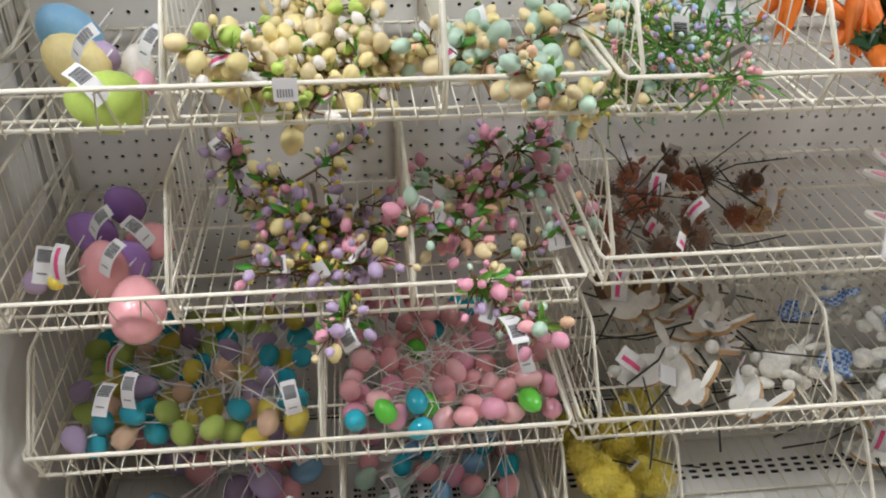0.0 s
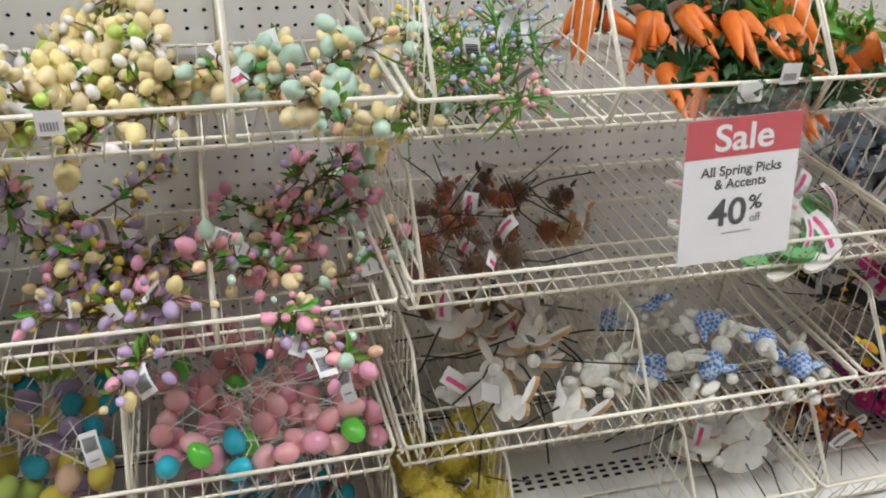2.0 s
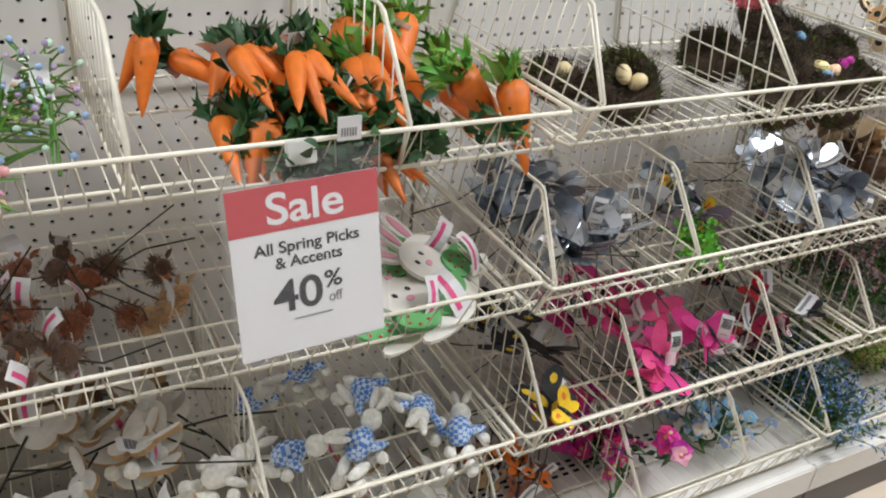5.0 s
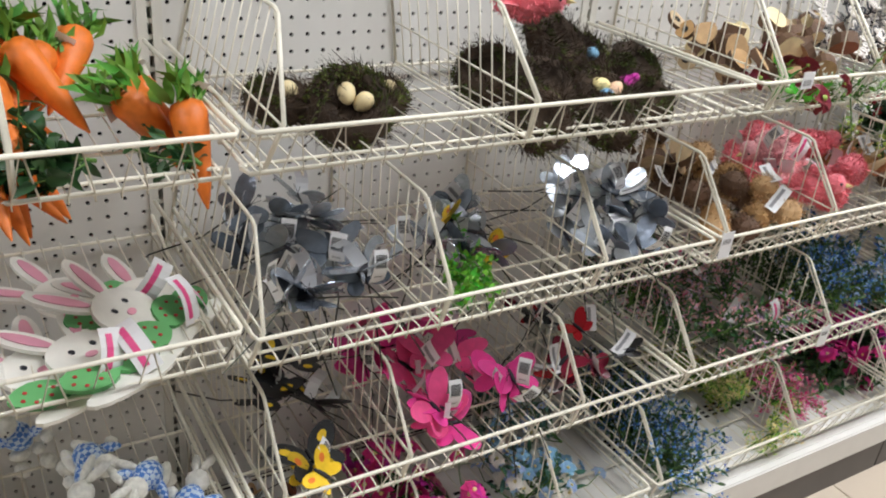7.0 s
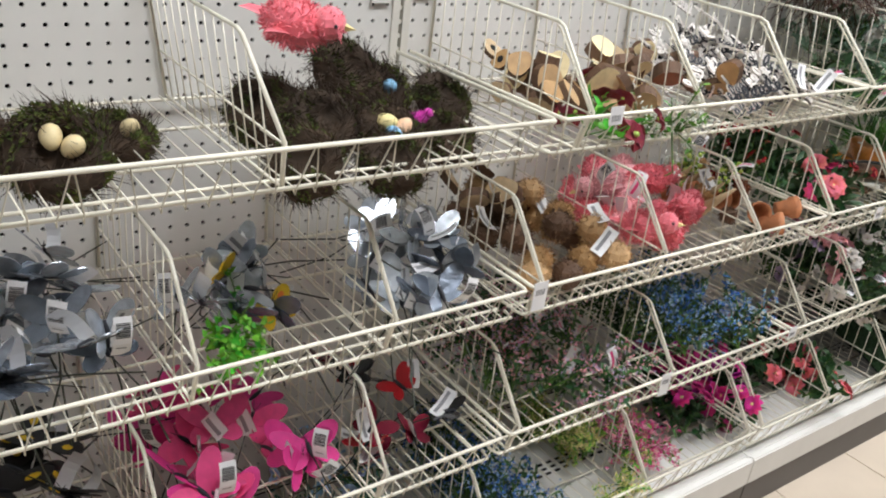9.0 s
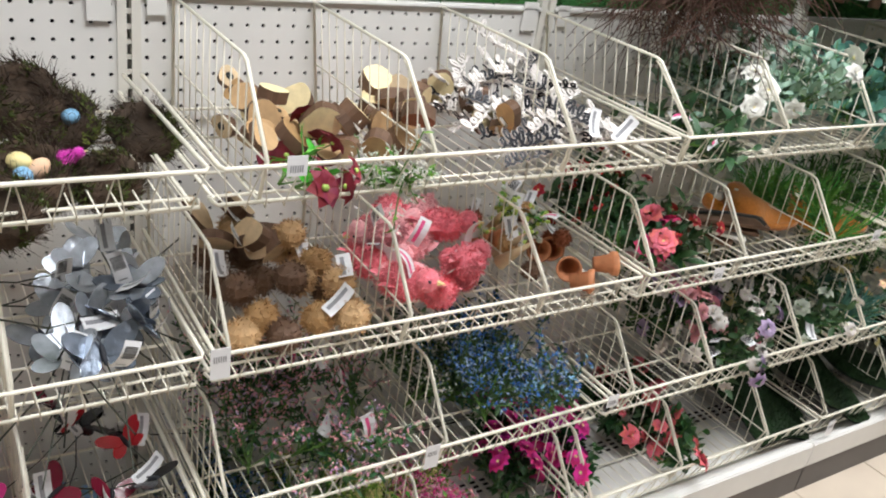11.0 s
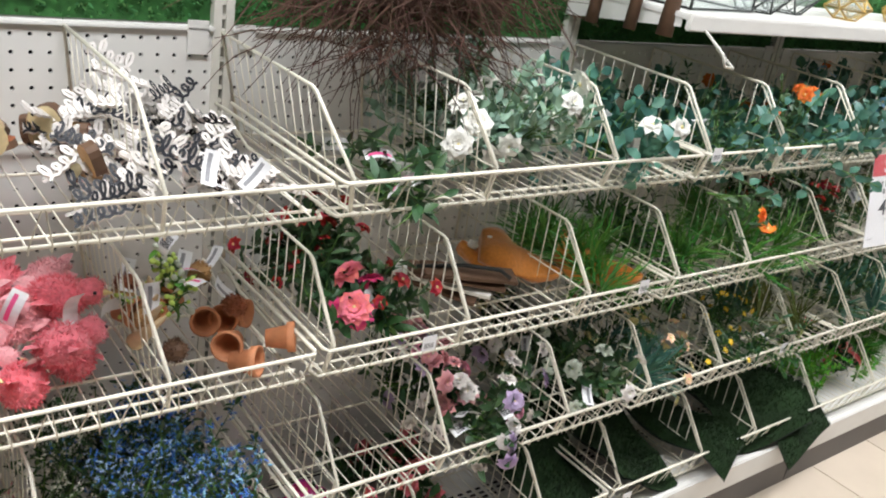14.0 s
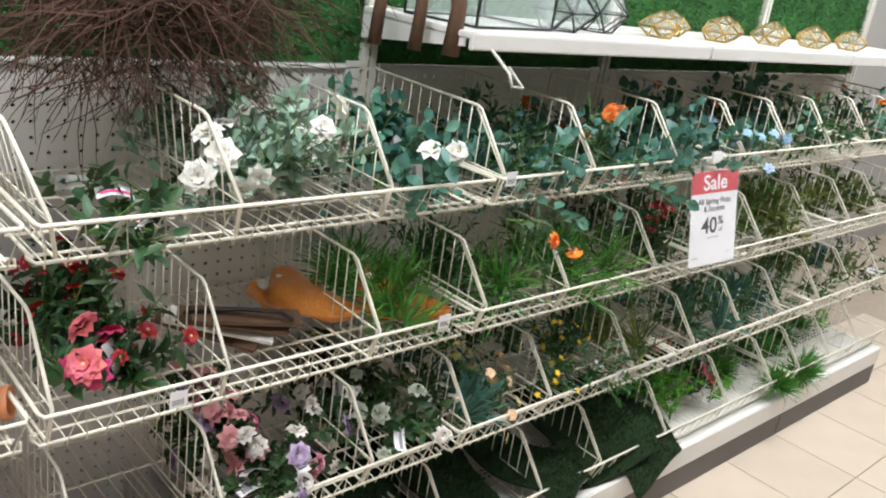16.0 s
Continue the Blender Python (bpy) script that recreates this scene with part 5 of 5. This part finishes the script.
MG = [plant_proto("magenta_bloom_pick", "magenta daisy flower pick with dark leaves", "deep", 740, stems=5, length=0.11, leaves=80, size=(0.026, 0.012), cols=["fuchsia", "magenta"], blossoms=4, bsize=0.022, petals=9, layers=2)]
scatter(MG, 3, 2.12, 2.5, 11, 741, z=(0, 0.02), up=0.7)
CF = [plant_proto("coral_flower_pick", "coral red flower pick with dark green leaves", "deep", 750, stems=5, length=0.12, leaves=90, size=(0.028, 0.013), cols=["coral", "coral", "magenta"], blossoms=2, bsize=0.024, petals=8, layers=3)]
scatter(CF, 3, 2.5, 2.8, 9, 751, z=(0, 0.02), up=0.7)
# upper basket: white blossoms among dusty leaves
DW = [plant_proto("white_rose_bush", "white blossoms with dusty green lamb's ear leaves", "dusty", 760 + i, stems=9, length=0.17, leaves=130, size=(0.028, 0.014), cols=["snow"], blossoms=b, bsize=0.024, petals=7, layers=3, florets=f, fcols=["pale", "snow"], fsize=0.003, spread=0.5) for i, (b, f) in enumerate(((6, 0), (1, 90)))]
scatter(DW, 0, 2.56, 2.76, 7, 761, y=(-0.3, -0.12), z=(0, 0.05), up=0.9)
DG = [plant_proto("dark_fern_pick", "dark green feathery leaf pick", "deep", 770, stems=8, length=0.19, leaves=150, size=(0.026, 0.007), tags=1)]
scatter(DG, 0, 2.6, 2.8, 3, 771, y=(-0.14, -0.05), z=(0, 0.06), up=1.6)
FR = [plant_proto("fresh_leaf_pick", "fresh green broad-leaved pick", "dull", 775, stems=4, length=0.12, leaves=26, size=(0.035, 0.015), tags=1)]
scatter(FR, 0, 2.32, 2.56, 4, 776, y=(-0.36, -0.15), z=(0, 0.01), up=0.35)
EU = [plant_proto("eucalyptus_pick", "blue-green round-leaved eucalyptus pick", "teal", 780 + i, stems=7, length=0.16, leaves=60, size=(0.03, 0.024), cols=["snow"], blossoms=2 * i, bsize=0.02, layers=2, spread=0.5, tags=i) for i in range(2)]
scatter(EU, 0, 2.84, 3.05, 6, 781, z=(0, 0.02), up=0.6)
scatter([EU[0], DG[0]], 0, 3.08, 3.31, 6, 782, z=(0, 0.02), up=0.5)
OF = [plant_proto("orange_flower_pick", "orange ranunculus flower pick with dark leaves", "dull", 790, stems=4, length=0.17, leaves=60, size=(0.03, 0.01), cols=["orange"], blossoms=2, bsize=0.018, petals=8, layers=3)]
scatter([OF[0], EU[0]], 0, 3.32, 3.6, 7, 791, z=(0, 0.02), up=0.9)
scatter(OF, 0, 3.02, 3.14, 1, 792, y=(-0.41, -0.4), z=(-0.03, -0.03), up=0.1, lean=(0, -1))
scatter([EU[0]], 0, 3.61, 3.86, 6, 793, z=(0, 0.02), up=0.7)
scatter([OF[0], BF[0], EU[0]], 0, 3.88, 4.12, 6, 794, z=(0, 0.02), up=0.8)
scatter([EU[0], DG[0]], 0, 4.13, 4.6, 9, 795, z=(0, 0.04), up=1.0)
scatter([EU[0], WH[0], OF[0]], 0, 4.62, 5.33, 7, 796, z=(0, 0.02), up=0.8)
# second basket row
PF = [plant_proto("pink_camellia_pick", "bright pink camellia pick with green leaves", "deep", 800, stems=4, length=0.16, leaves=70, size=(0.04, 0.016), cols=["hot", "coral"], blossoms=3, bsize=0.025, petals=9, layers=3, spread=0.12, tags=1)]
RF = [plant_proto("red_leaf_pick", "dark green pick with small red flowers", "dull", 805, stems=6, length=0.15, leaves=90, size=(0.035, 0.012), cols=["red"], blossoms=3, bsize=0.014, petals=6, layers=2)]
scatter(RF, 1, 2.31, 2.54, 6, 806, z=(0, 0.03), up=0.8, y=(-0.3, -0.06))
PF[0].matrix_basis = at((2.43, -0.24, FT[1] + 0.02), (-0.35, -0.75, 0.55), 1.0)
PF[0]["used"] = 1
scatter(PF, 1, 2.34, 2.52, 1, 807, z=(0, 0.02), up=0.5, y=(-0.36, -0.3))


def felt_bag(x, y, z, rz, seed, size):
    """A limp pointed felt bag with soft folds, lying on its side."""
    r = random.Random(seed)
    t = thing("felt_bag", "soft orange felt bag with a pointed end and white fluff", "felt bag", pose(x, y, z, 14, 8, rz), "orange felt bags")
    nu, nv, vs = 12, 16, []
    for i in range(nu + 1):
        u = i / nu
        w = (0.022 + 0.034 * math.sin(min(1, u * 1.6 + 0.25) * 2.2)) * (1 - u ** 3 * 0.93)
        for j in range(nv):
            a = 2 * math.pi * j / nv
            q = w * (1 + 0.16 * noise.noise(Vector((u * 4 + seed, math.cos(a) * 1.5, math.sin(a) * 1.5))))
            vs.append(((u - 0.5) * 0.17 * size, q * math.cos(a) * size, (0.42 * q * math.sin(a) + 0.012 * math.sin(u * 5 + seed) + 0.006 * math.sin(a * 3 + u * 7)) * size))
    fs = [(i * nv + j, i * nv + (j + 1) % nv, (i + 1) * nv + (j + 1) % nv, (i + 1) * nv + j) for i in range(nu) for j in range(nv)]
    fs += [tuple(range(nv - 1, -1, -1)), tuple(nu * nv + j for j in range(nv))]
    piece("bag", mesh("bag", vs, fs, paint("felt", "fur"), True), t)
    piece("fluff", Geo().ball((-0.07 * size, 0.012, 0.018), 0.012, 0.8, n=8, k=6).mesh("fluff", paint("snow", "fur"), True), t)


felt_bag(2.817, -0.22, 0.725, -35, 1, 1.0)
felt_bag(2.983, -0.27, 0.715, -48, 2, 1.05)
felt_bag(2.817, -0.14, 0.705, 10, 3, 0.9)
for i in range(4):
    t = thing("wooden_plank_sign", "dark stained wooden board lying in a basket", "board", Matrix.Translation((2.62 + 0.012 * i, -0.2 - 0.02 * i, FT[1] + 0.012 + 0.014 * i)) @ Euler((0.25, 0.1, -0.9 + 0.2 * i)).to_matrix().to_4x4(), "dark boards")
    piece("board", Geo().box(-0.09, -0.02, 0, 0.09, 0.02, 0.008, b=0.001).mesh("board", paint("bark" if i != 1 else "snow", "wood")), t)
t = thing("black_metal_hook", "black metal strap hook with a white end", "hook", pose(2.64, -0.26, FT[1] + 0.07))
piece("strap", Geo().tube([(-0.08, 0.03, 0), (0.0, 0.0, 0.004), (0.06, -0.03, 0.0), (0.075, -0.045, -0.012)], 0.004, 6).mesh("strap", M["black"], True), t)
GR = [plant_proto("grass_tuft", "spiky bright green artificial grass tuft", "blade", 810 + i, stems=10, length=0.1, leaves=70, size=(0.11, 0.0045), blade=True, droop=0.4, spread=0.5) for i in range(2)]
scatter(GR, 1, 2.84, 3.05, 5, 811, z=(0, 0.01), up=0.8, y=(-0.36, -0.1))
scatter([GR[0], DG[0]], 1, 3.07, 3.29, 6, 812, z=(0, 0.02), up=0.8)
scatter(GR, 1, 3.3, 3.6, 6, 813, z=(0, 0.03), up=1.0)
scatter([DG[0], RF[0]], 1, 3.62, 4.07, 9, 814, z=(0, 0.02), up=0.8)
LE = [plant_proto("olive_leaf_pick", "olive and yellow-green leaf pick", "olive", 820, stems=6, length=0.14, leaves=90, size=(0.035, 0.013))]
scatter([LE[0], GR[1]], 1, 4.08, 4.66, 10, 815, z=(0, 0.02), up=0.8)
scatter([LE[0], DG[0]], 1, 4.67, 5.33, 7, 816, z=(0, 0.02), up=0.8)
# third basket row
LP = [plant_proto("pale_pink_rose_pick", "pale pink and lilac roses with green leaves", "dull", 830 + i, stems=5, length=0.14, leaves=70, size=(0.03, 0.014), cols=cs, blossoms=5, bsize=0.021, petals=8, layers=3, tags=i) for i, cs in enumerate((["rose", "pink", "lilac"], ["lilac", "rose", "pearl"]))]
scatter(LP, 2, 2.55, 2.81, 8, 831, z=(0, 0.03), up=0.8)
WC = [plant_proto("cream_rose_pick", "cream and lime flowers with dusty leaves", "dull", 840 + i, stems=5, length=0.14, leaves=80, size=(0.03, 0.014), cols=cs, blossoms=4, bsize=0.019, petals=7, layers=3, heart="lime", tags=i) for i, cs in enumerate((["snow", "butter"], ["pearl", "pale"]))]
scatter(WC, 2, 2.83, 3.06, 8, 841, z=(0, 0.03), up=0.8)
ST = [plant_proto("star_flower_pick", "grassy pick with pale star flowers", "teal", 850, stems=8, length=0.16, leaves=60, size=(0.09, 0.005), blade=True, cols=["peach", "butter"], blossoms=6, bsize=0.014, petals=5, layers=1)]
scatter([ST[0], DG[0]], 2, 3.08, 3.3, 6, 851, z=(0, 0.02), up=0.7, lean=(0.5, -0.3))
YF = [plant_proto("yellow_flower_pick", "small yellow flower pick with thin leaves", "deep", 855, stems=7, length=0.14, leaves=100, size=(0.04, 0.005), cols=["sunny"], blossoms=6, bsize=0.009, petals=5, layers=1)]
scatter([YF[0], DG[0]], 2, 3.31, 3.6, 7, 856, z=(0, 0.02), up=0.8)
PA = [plant_proto("palm_leaf_pick", "fan palm leaf pick with thin blades", "olive", 860, stems=3, length=0.08, leaves=40, size=(0.12, 0.006), blade=True, spread=0.3), plant_proto("tropic_leaf_pick", "glossy teal-green blade leaf pick", "teal", 861, stems=4, length=0.08, leaves=26, size=(0.11, 0.014), blade=True, spread=0.5)]
scatter(PA, 2, 3.61, 3.86, 6, 862, z=(0, 0.03), up=0.7)
scatter([PA[1], DG[0]], 2, 3.87, 4.6, 12, 863, z=(0, 0.02), up=0.7)
scatter([PA[1], LE[0], DG[0]], 2, 4.64, 5.33, 7, 864, z=(0, 0.02), up=0.7)


def turf_mat(x, z, bend, seed, y=-0.2, w=0.2, d=0.3, rz=0.0):
    """A sagging sheet of artificial moss with a dark backing."""
    r = random.Random(seed)
    t = thing("moss_mat", "dark green artificial moss mat curling over the basket front", "moss mat", pose(x, y, z, 0, 0, rz), "moss mats")
    n = 14
    f = lambda u, v: Vector(((u - 0.5) * w, (0.5 - v) * d, bend * math.sin(u * 3.1 + seed) * v + 0.05 * (1 - v) ** 2 + 0.02 * math.sin(v * 5 + seed) - 0.05 * max(0, v - 0.75) * 4))
    vs = [f(i / n, j / n) for j in range(n + 1) for i in range(n + 1)]
    lo = [p - Vector((0, 0, 0.005)) for p in vs]
    fs = [(j * (n + 1) + i, j * (n + 1) + i + 1, (j + 1) * (n + 1) + i + 1, (j + 1) * (n + 1) + i) for j in range(n) for i in range(n)]
    piece("backing", mesh("backing", lo, fs, M["black"], True), t)
    g = Geo().add(vs, fs)
    for _ in range(6000):
        p = f(r.random(), r.random())
        d3 = Vector((r.gauss(0, 0.5), r.gauss(0, 0.5), 1)).normalized() * r.uniform(0.006, 0.013)
        wv = wild(r) * 0.0012
        g.add([p - wv, p + wv, p + d3], [(0, 1, 2)])
    tagged(piece("moss_pile", g.mesh("moss_pile", M["turf"]), t), kind="stuff")


turf_mat(2.98, FT[3] + 0.05, 0.03, 1, w=0.24, y=-0.24)
turf_mat(3.19, FT[3] + 0.075, 0.05, 2, w=0.22, y=-0.25)
turf_mat(3.42, FT[3] + 0.05, -0.04, 3, w=0.17, y=-0.29, rz=20)
turf_mat(3.68, FT[3] + 0.07, 0.04, 4, w=0.28, y=-0.26, rz=-12)
turf_mat(3.78, FT[3] + 0.04, 0.03, 5, w=0.22, y=-0.3, rz=8)
GF = [plant_proto("bright_fern_pick", "bright green fern pick", "bright", 870, stems=7, length=0.12, leaves=120, size=(0.018, 0.007))]
scatter(GF, 3, 3.9, 4.17, 8, 871, z=(0, 0.02), up=0.8)
scatter([GF[0], CF[0]], 3, 4.1, 4.37, 6, 872, z=(0, 0.02), up=0.7)
GT = [plant_proto("turf_grass_clump", "dense bright green grass clump", "blade", 880, stems=16, length=0.06, leaves=180, size=(0.08, 0.004), blade=True, spread=0.9)]
scatter(GT, 3, 4.38, 5.0, 10, 881, z=(0, 0.01), up=1.2, y=(-0.4, -0.1))
scatter([GT[0], GF[0]], 3, 5.0, 5.33, 4, 882, z=(0, 0.01), up=1.2)

# loose price tags clipped to the rails
for i, (x, k, dz) in enumerate([(-0.36, 0, 0.0), (-0.7, 0, -0.06), (0.47, 0, 0.01), (1.62, 0, 0.0), (1.535, 1, 0.0), (2.47, 1, -0.02), (2.96, 1, 0.0), (1.89, 2, 0.0), (2.28, 2, 0.0), (3.56, 2, 0.0), (3.1, 3, -0.03), (3.48, 3, 0.0), (3.07, 0, 0.0)]):
    t = thing("rail_tag", "white paper tag clipped to the basket rail", "price tag", pose(x, FRONT - 0.006, TIERS[k] + dz + 0.01, 90, 0, 0), "rail tags")
    piece("paper", Geo().box(-0.013, -0.022 - 0.02 * (i % 3 == 1), 0, 0.013, 0.004, 0.0008).mesh("paper", M["paper"]), t)
    for j in range(6):
        piece("bar", Geo().box(-0.009 + j * 0.003, -0.017, 0.0009, -0.0075 + j * 0.003, -0.008, 0.0012).mesh("bar", M["grey_ink"]), t)

# ---- above the baskets ----
for b in range(1, LAST):
    t = thing("green_wall_mat", "dense green artificial moss mat hung above the pegboard", "moss mat", pose(b * BAY + HALF, 0, 0), "green wall mats")
    piece("backing", Geo().box(0, 0.012, 1.105, COLS * PITCH, 0.02, 1.66).mesh("backing", M["hedge"]), t)
    r = random.Random(900 + b)
    g = Geo()
    for _ in range(5000):
        p = Vector((r.uniform(0, COLS * PITCH), 0.01, r.uniform(1.108, 1.45)))
        g.leaf(p, Vector((r.gauss(0, 0.8), -1, r.gauss(0, 0.8))), wild(r), r.uniform(0.006, 0.014), 0.004)
    tagged(piece("moss_pile", g.mesh("moss_pile", M["hedge"]), t), kind="stuff")


def twig_bundle(x, y, z, n, seed, spread, length, label):
    r = random.Random(seed)
    t = thing("twig_bundle", label, "twig bundle", pose(x, y, z), "twig bundles")
    for part_i in range(3):
        g = Geo()
        for _ in range(n // 3):
            p = Vector((r.gauss(0, spread), r.gauss(0, 0.05), r.gauss(0.09, 0.05)))
            d = Vector((r.gauss(0, 0.8) + p.x * 4, r.gauss(-0.2, 0.4), r.gauss(-0.25, 0.35))).normalized()
            pts = [p]
            for j in range(4):
                d = (d + wild(r) * 0.25 + Vector((0, 0, -0.08))).normalized()
                pts.append(pts[-1] + d * length / 4 * r.uniform(0.5, 1.1))
            g.tube(pts, 0.0013, 3, r1=0.0005)
        tagged(piece("twig_tangle", g.mesh("twigs", M["twig"]), t), kind="stuff")
    piece("core", Geo().ball((0, 0, 0.14), 0.06, 0.9, n=12, k=8).mesh("core", M["twig"], True), t)


twig_bundle(2.5, -0.16, 1.13, 900, 1, 0.09, 0.17, "hanging bundle of thin reddish-brown birch twigs")
twig_bundle(2.66, -0.13, 1.18, 600, 2, 0.06, 0.13, "hanging bundle of thin reddish-brown birch twigs")
for i, x in enumerate((2.93, 2.98, 3.02)):
    t = thing("bark_branch", "dark brown bark branch hanging on the wall", "branch", pose(x, -0.16 - 0.05 * i, 1.17), "bark branches")
    piece("branch", Geo().tube([(0, 0, 0.0), (0.006, 0.0, 0.08), (-0.004, 0.01, 0.2), (0.004, 0.0, 0.4)], 0.012 + 0.004 * (i == 2), 8, r1=0.009).mesh("branch", paint("bark", "wood"), True), t)
t = thing("steel_peg_hook", "grey steel hook holding branches", "hook", pose(2.97, 0, 1.16))
piece("wire", Geo().tube([(0.1, 0.0, 0.06), (0.1, -0.28, 0.05), (0.1, -0.36, 0.0), (0.1, -0.37, -0.02), (0.14, -0.36, -0.025), (0.16, -0.3, 0.0)], 0.003, 6).mesh("wire", M["upright"], True), t)
for b in range(4, LAST):
    t = thing("metal_shelf", "white metal shelf with a folded front edge", "shelf", pose(b * BAY - 0.03, 0, 1.188), "white shelves")
    piece("shelf_board", Geo().box(0.002, -0.305, 0.018, BAY - 0.002, -0.002, 0.03, b=0.002).box(0.002, -0.312, 0.0, BAY - 0.002, -0.3, 0.031, b=0.003).mesh("shelf_board", M["white"]), t)
    for x in (0.004, BAY - 0.008):
        piece("bracket", Geo().add([(x, -0.002, -0.03), (x, -0.002, 0.018), (x, -0.29, 0.018), (x, -0.29, 0.004), (x + 0.003, -0.002, -0.03), (x + 0.003, -0.002, 0.018), (x + 0.003, -0.29, 0.018), (x + 0.003, -0.29, 0.004)], [(0, 1, 2, 3), (7, 6, 5, 4), (0, 3, 7, 4), (0, 4, 5, 1), (2, 1, 5, 6), (3, 2, 6, 7)]).mesh("bracket", M["white"]), t)


def terrarium(x, y, s, frame_mat, seed, tall=1.0):
    r = random.Random(seed)
    t = thing("terrarium", "geometric glass terrarium with thin metal edges on a shelf", "terrarium", pose(x, y, 1.2195, 0, 0, r.uniform(0, 60)), "terrariums")
    n = 5 + seed % 2
    rings = [(0.55, 0.0), (1.0, 0.55 * tall), (0.62, 1.1 * tall)]
    P = [[Vector((s * q * math.cos(2 * math.pi * (j + 0.5 * (i % 2)) / n), s * q * math.sin(2 * math.pi * (j + 0.5 * (i % 2)) / n), s * h)) for j in range(n)] for i, (q, h) in enumerate(rings)]
    top = Vector((0, 0, s * 1.45 * tall))
    gl = Geo()
    edges = []
    for i in range(3):
        for j in range(n):
            edges.append((P[i][j], P[i][(j + 1) % n]))
            if i < 2:
                k2 = j if i % 2 == 0 else (j + 1) % n
                edges.append((P[i][j], P[i + 1][j]))
                edges.append((P[i][(j + 1) % n] if i % 2 == 0 else P[i][j], P[i + 1][j] if i % 2 == 0 else P[i + 1][(j + 1) % n]))
                if i % 2 == 0:
                    gl.add([P[i][j], P[i][(j + 1) % n], P[i + 1][j]], [(0, 1, 2)])
                    gl.add([P[i][(j + 1) % n], P[i + 1][(j + 1) % n], P[i + 1][j]], [(0, 1, 2)])
                else:
                    gl.add([P[i][j], P[i + 1][(j + 1) % n], P[i + 1][j]], [(0, 1, 2)])
                    gl.add([P[i][j], P[i][(j + 1) % n], P[i + 1][(j + 1) % n]], [(0, 1, 2)])
    for j in range(n):
        edges.append((P[2][j], top))
        if j:
            gl.add([P[2][j], P[2][(j + 1) % n], top], [(0, 1, 2)])
    piece("glass", gl.mesh("glass", M["glass"]), t).visible_shadow = False
    fr = Geo()
    for a, b in edges:
        fr.tube([a, b], 0.0022, 4)
    piece("frame", fr.mesh("frame", frame_mat), t)


def glass_box(x, y, w, d, h, seed):
    t = thing("glass_planter", "rectangular black-edged glass planter on a shelf", "glass planter", pose(x, y, 1.2195, 0, 0, 8), "glass planters")
    piece("glass", Geo().box(-w / 2, -d / 2, 0, w / 2, d / 2, h).mesh("glass", M["glass"]), t).visible_shadow = False
    fr = Geo()
    c = [(sx * w / 2, sy * d / 2) for sx, sy in ((-1, -1), (1, -1), (1, 1), (-1, 1))]
    for i in range(4):
        a, b = c[i], c[(i + 1) % 4]
        for z in (0.003, h):
            fr.tube([(*a, z), (*b, z)], 0.003, 4)
        fr.tube([(*a, 0.003), (*a, h)], 0.003, 4)
    piece("frame", fr.mesh("frame", M["black"]), t)
    tag(t, (w * 0.2, -d / 2 - 0.004, h * 0.9), random.Random(seed), 2, 2.0)


glass_box(3.17, -0.17, 0.24, 0.17, 0.13, 1)
terrarium(3.38, -0.19, 0.07, M["black"], 2)
terrarium(3.53, -0.16, 0.075, M["black"], 3)
for i in range(9):
    terrarium(3.72 + 0.13 * i, -0.2 + 0.06 * (i % 2), 0.05, M["gold"], 4 + i, 0.8)

# ---- floor tiles ----
TILE = 0.305
tm = Geo().box(0.0015, 0.0015, -0.006, TILE - 0.0015, TILE - 0.0015, 0.0, b=0.0008).mesh("tile", M["tile"])
floor_ob = bpy.data.objects["floor"]
for i in range(-4, 20):
    for j in range(1, 7):
        piece("tile", tm, floor_ob, pose(i * TILE, -0.36 - j * TILE + 0.29, 0))
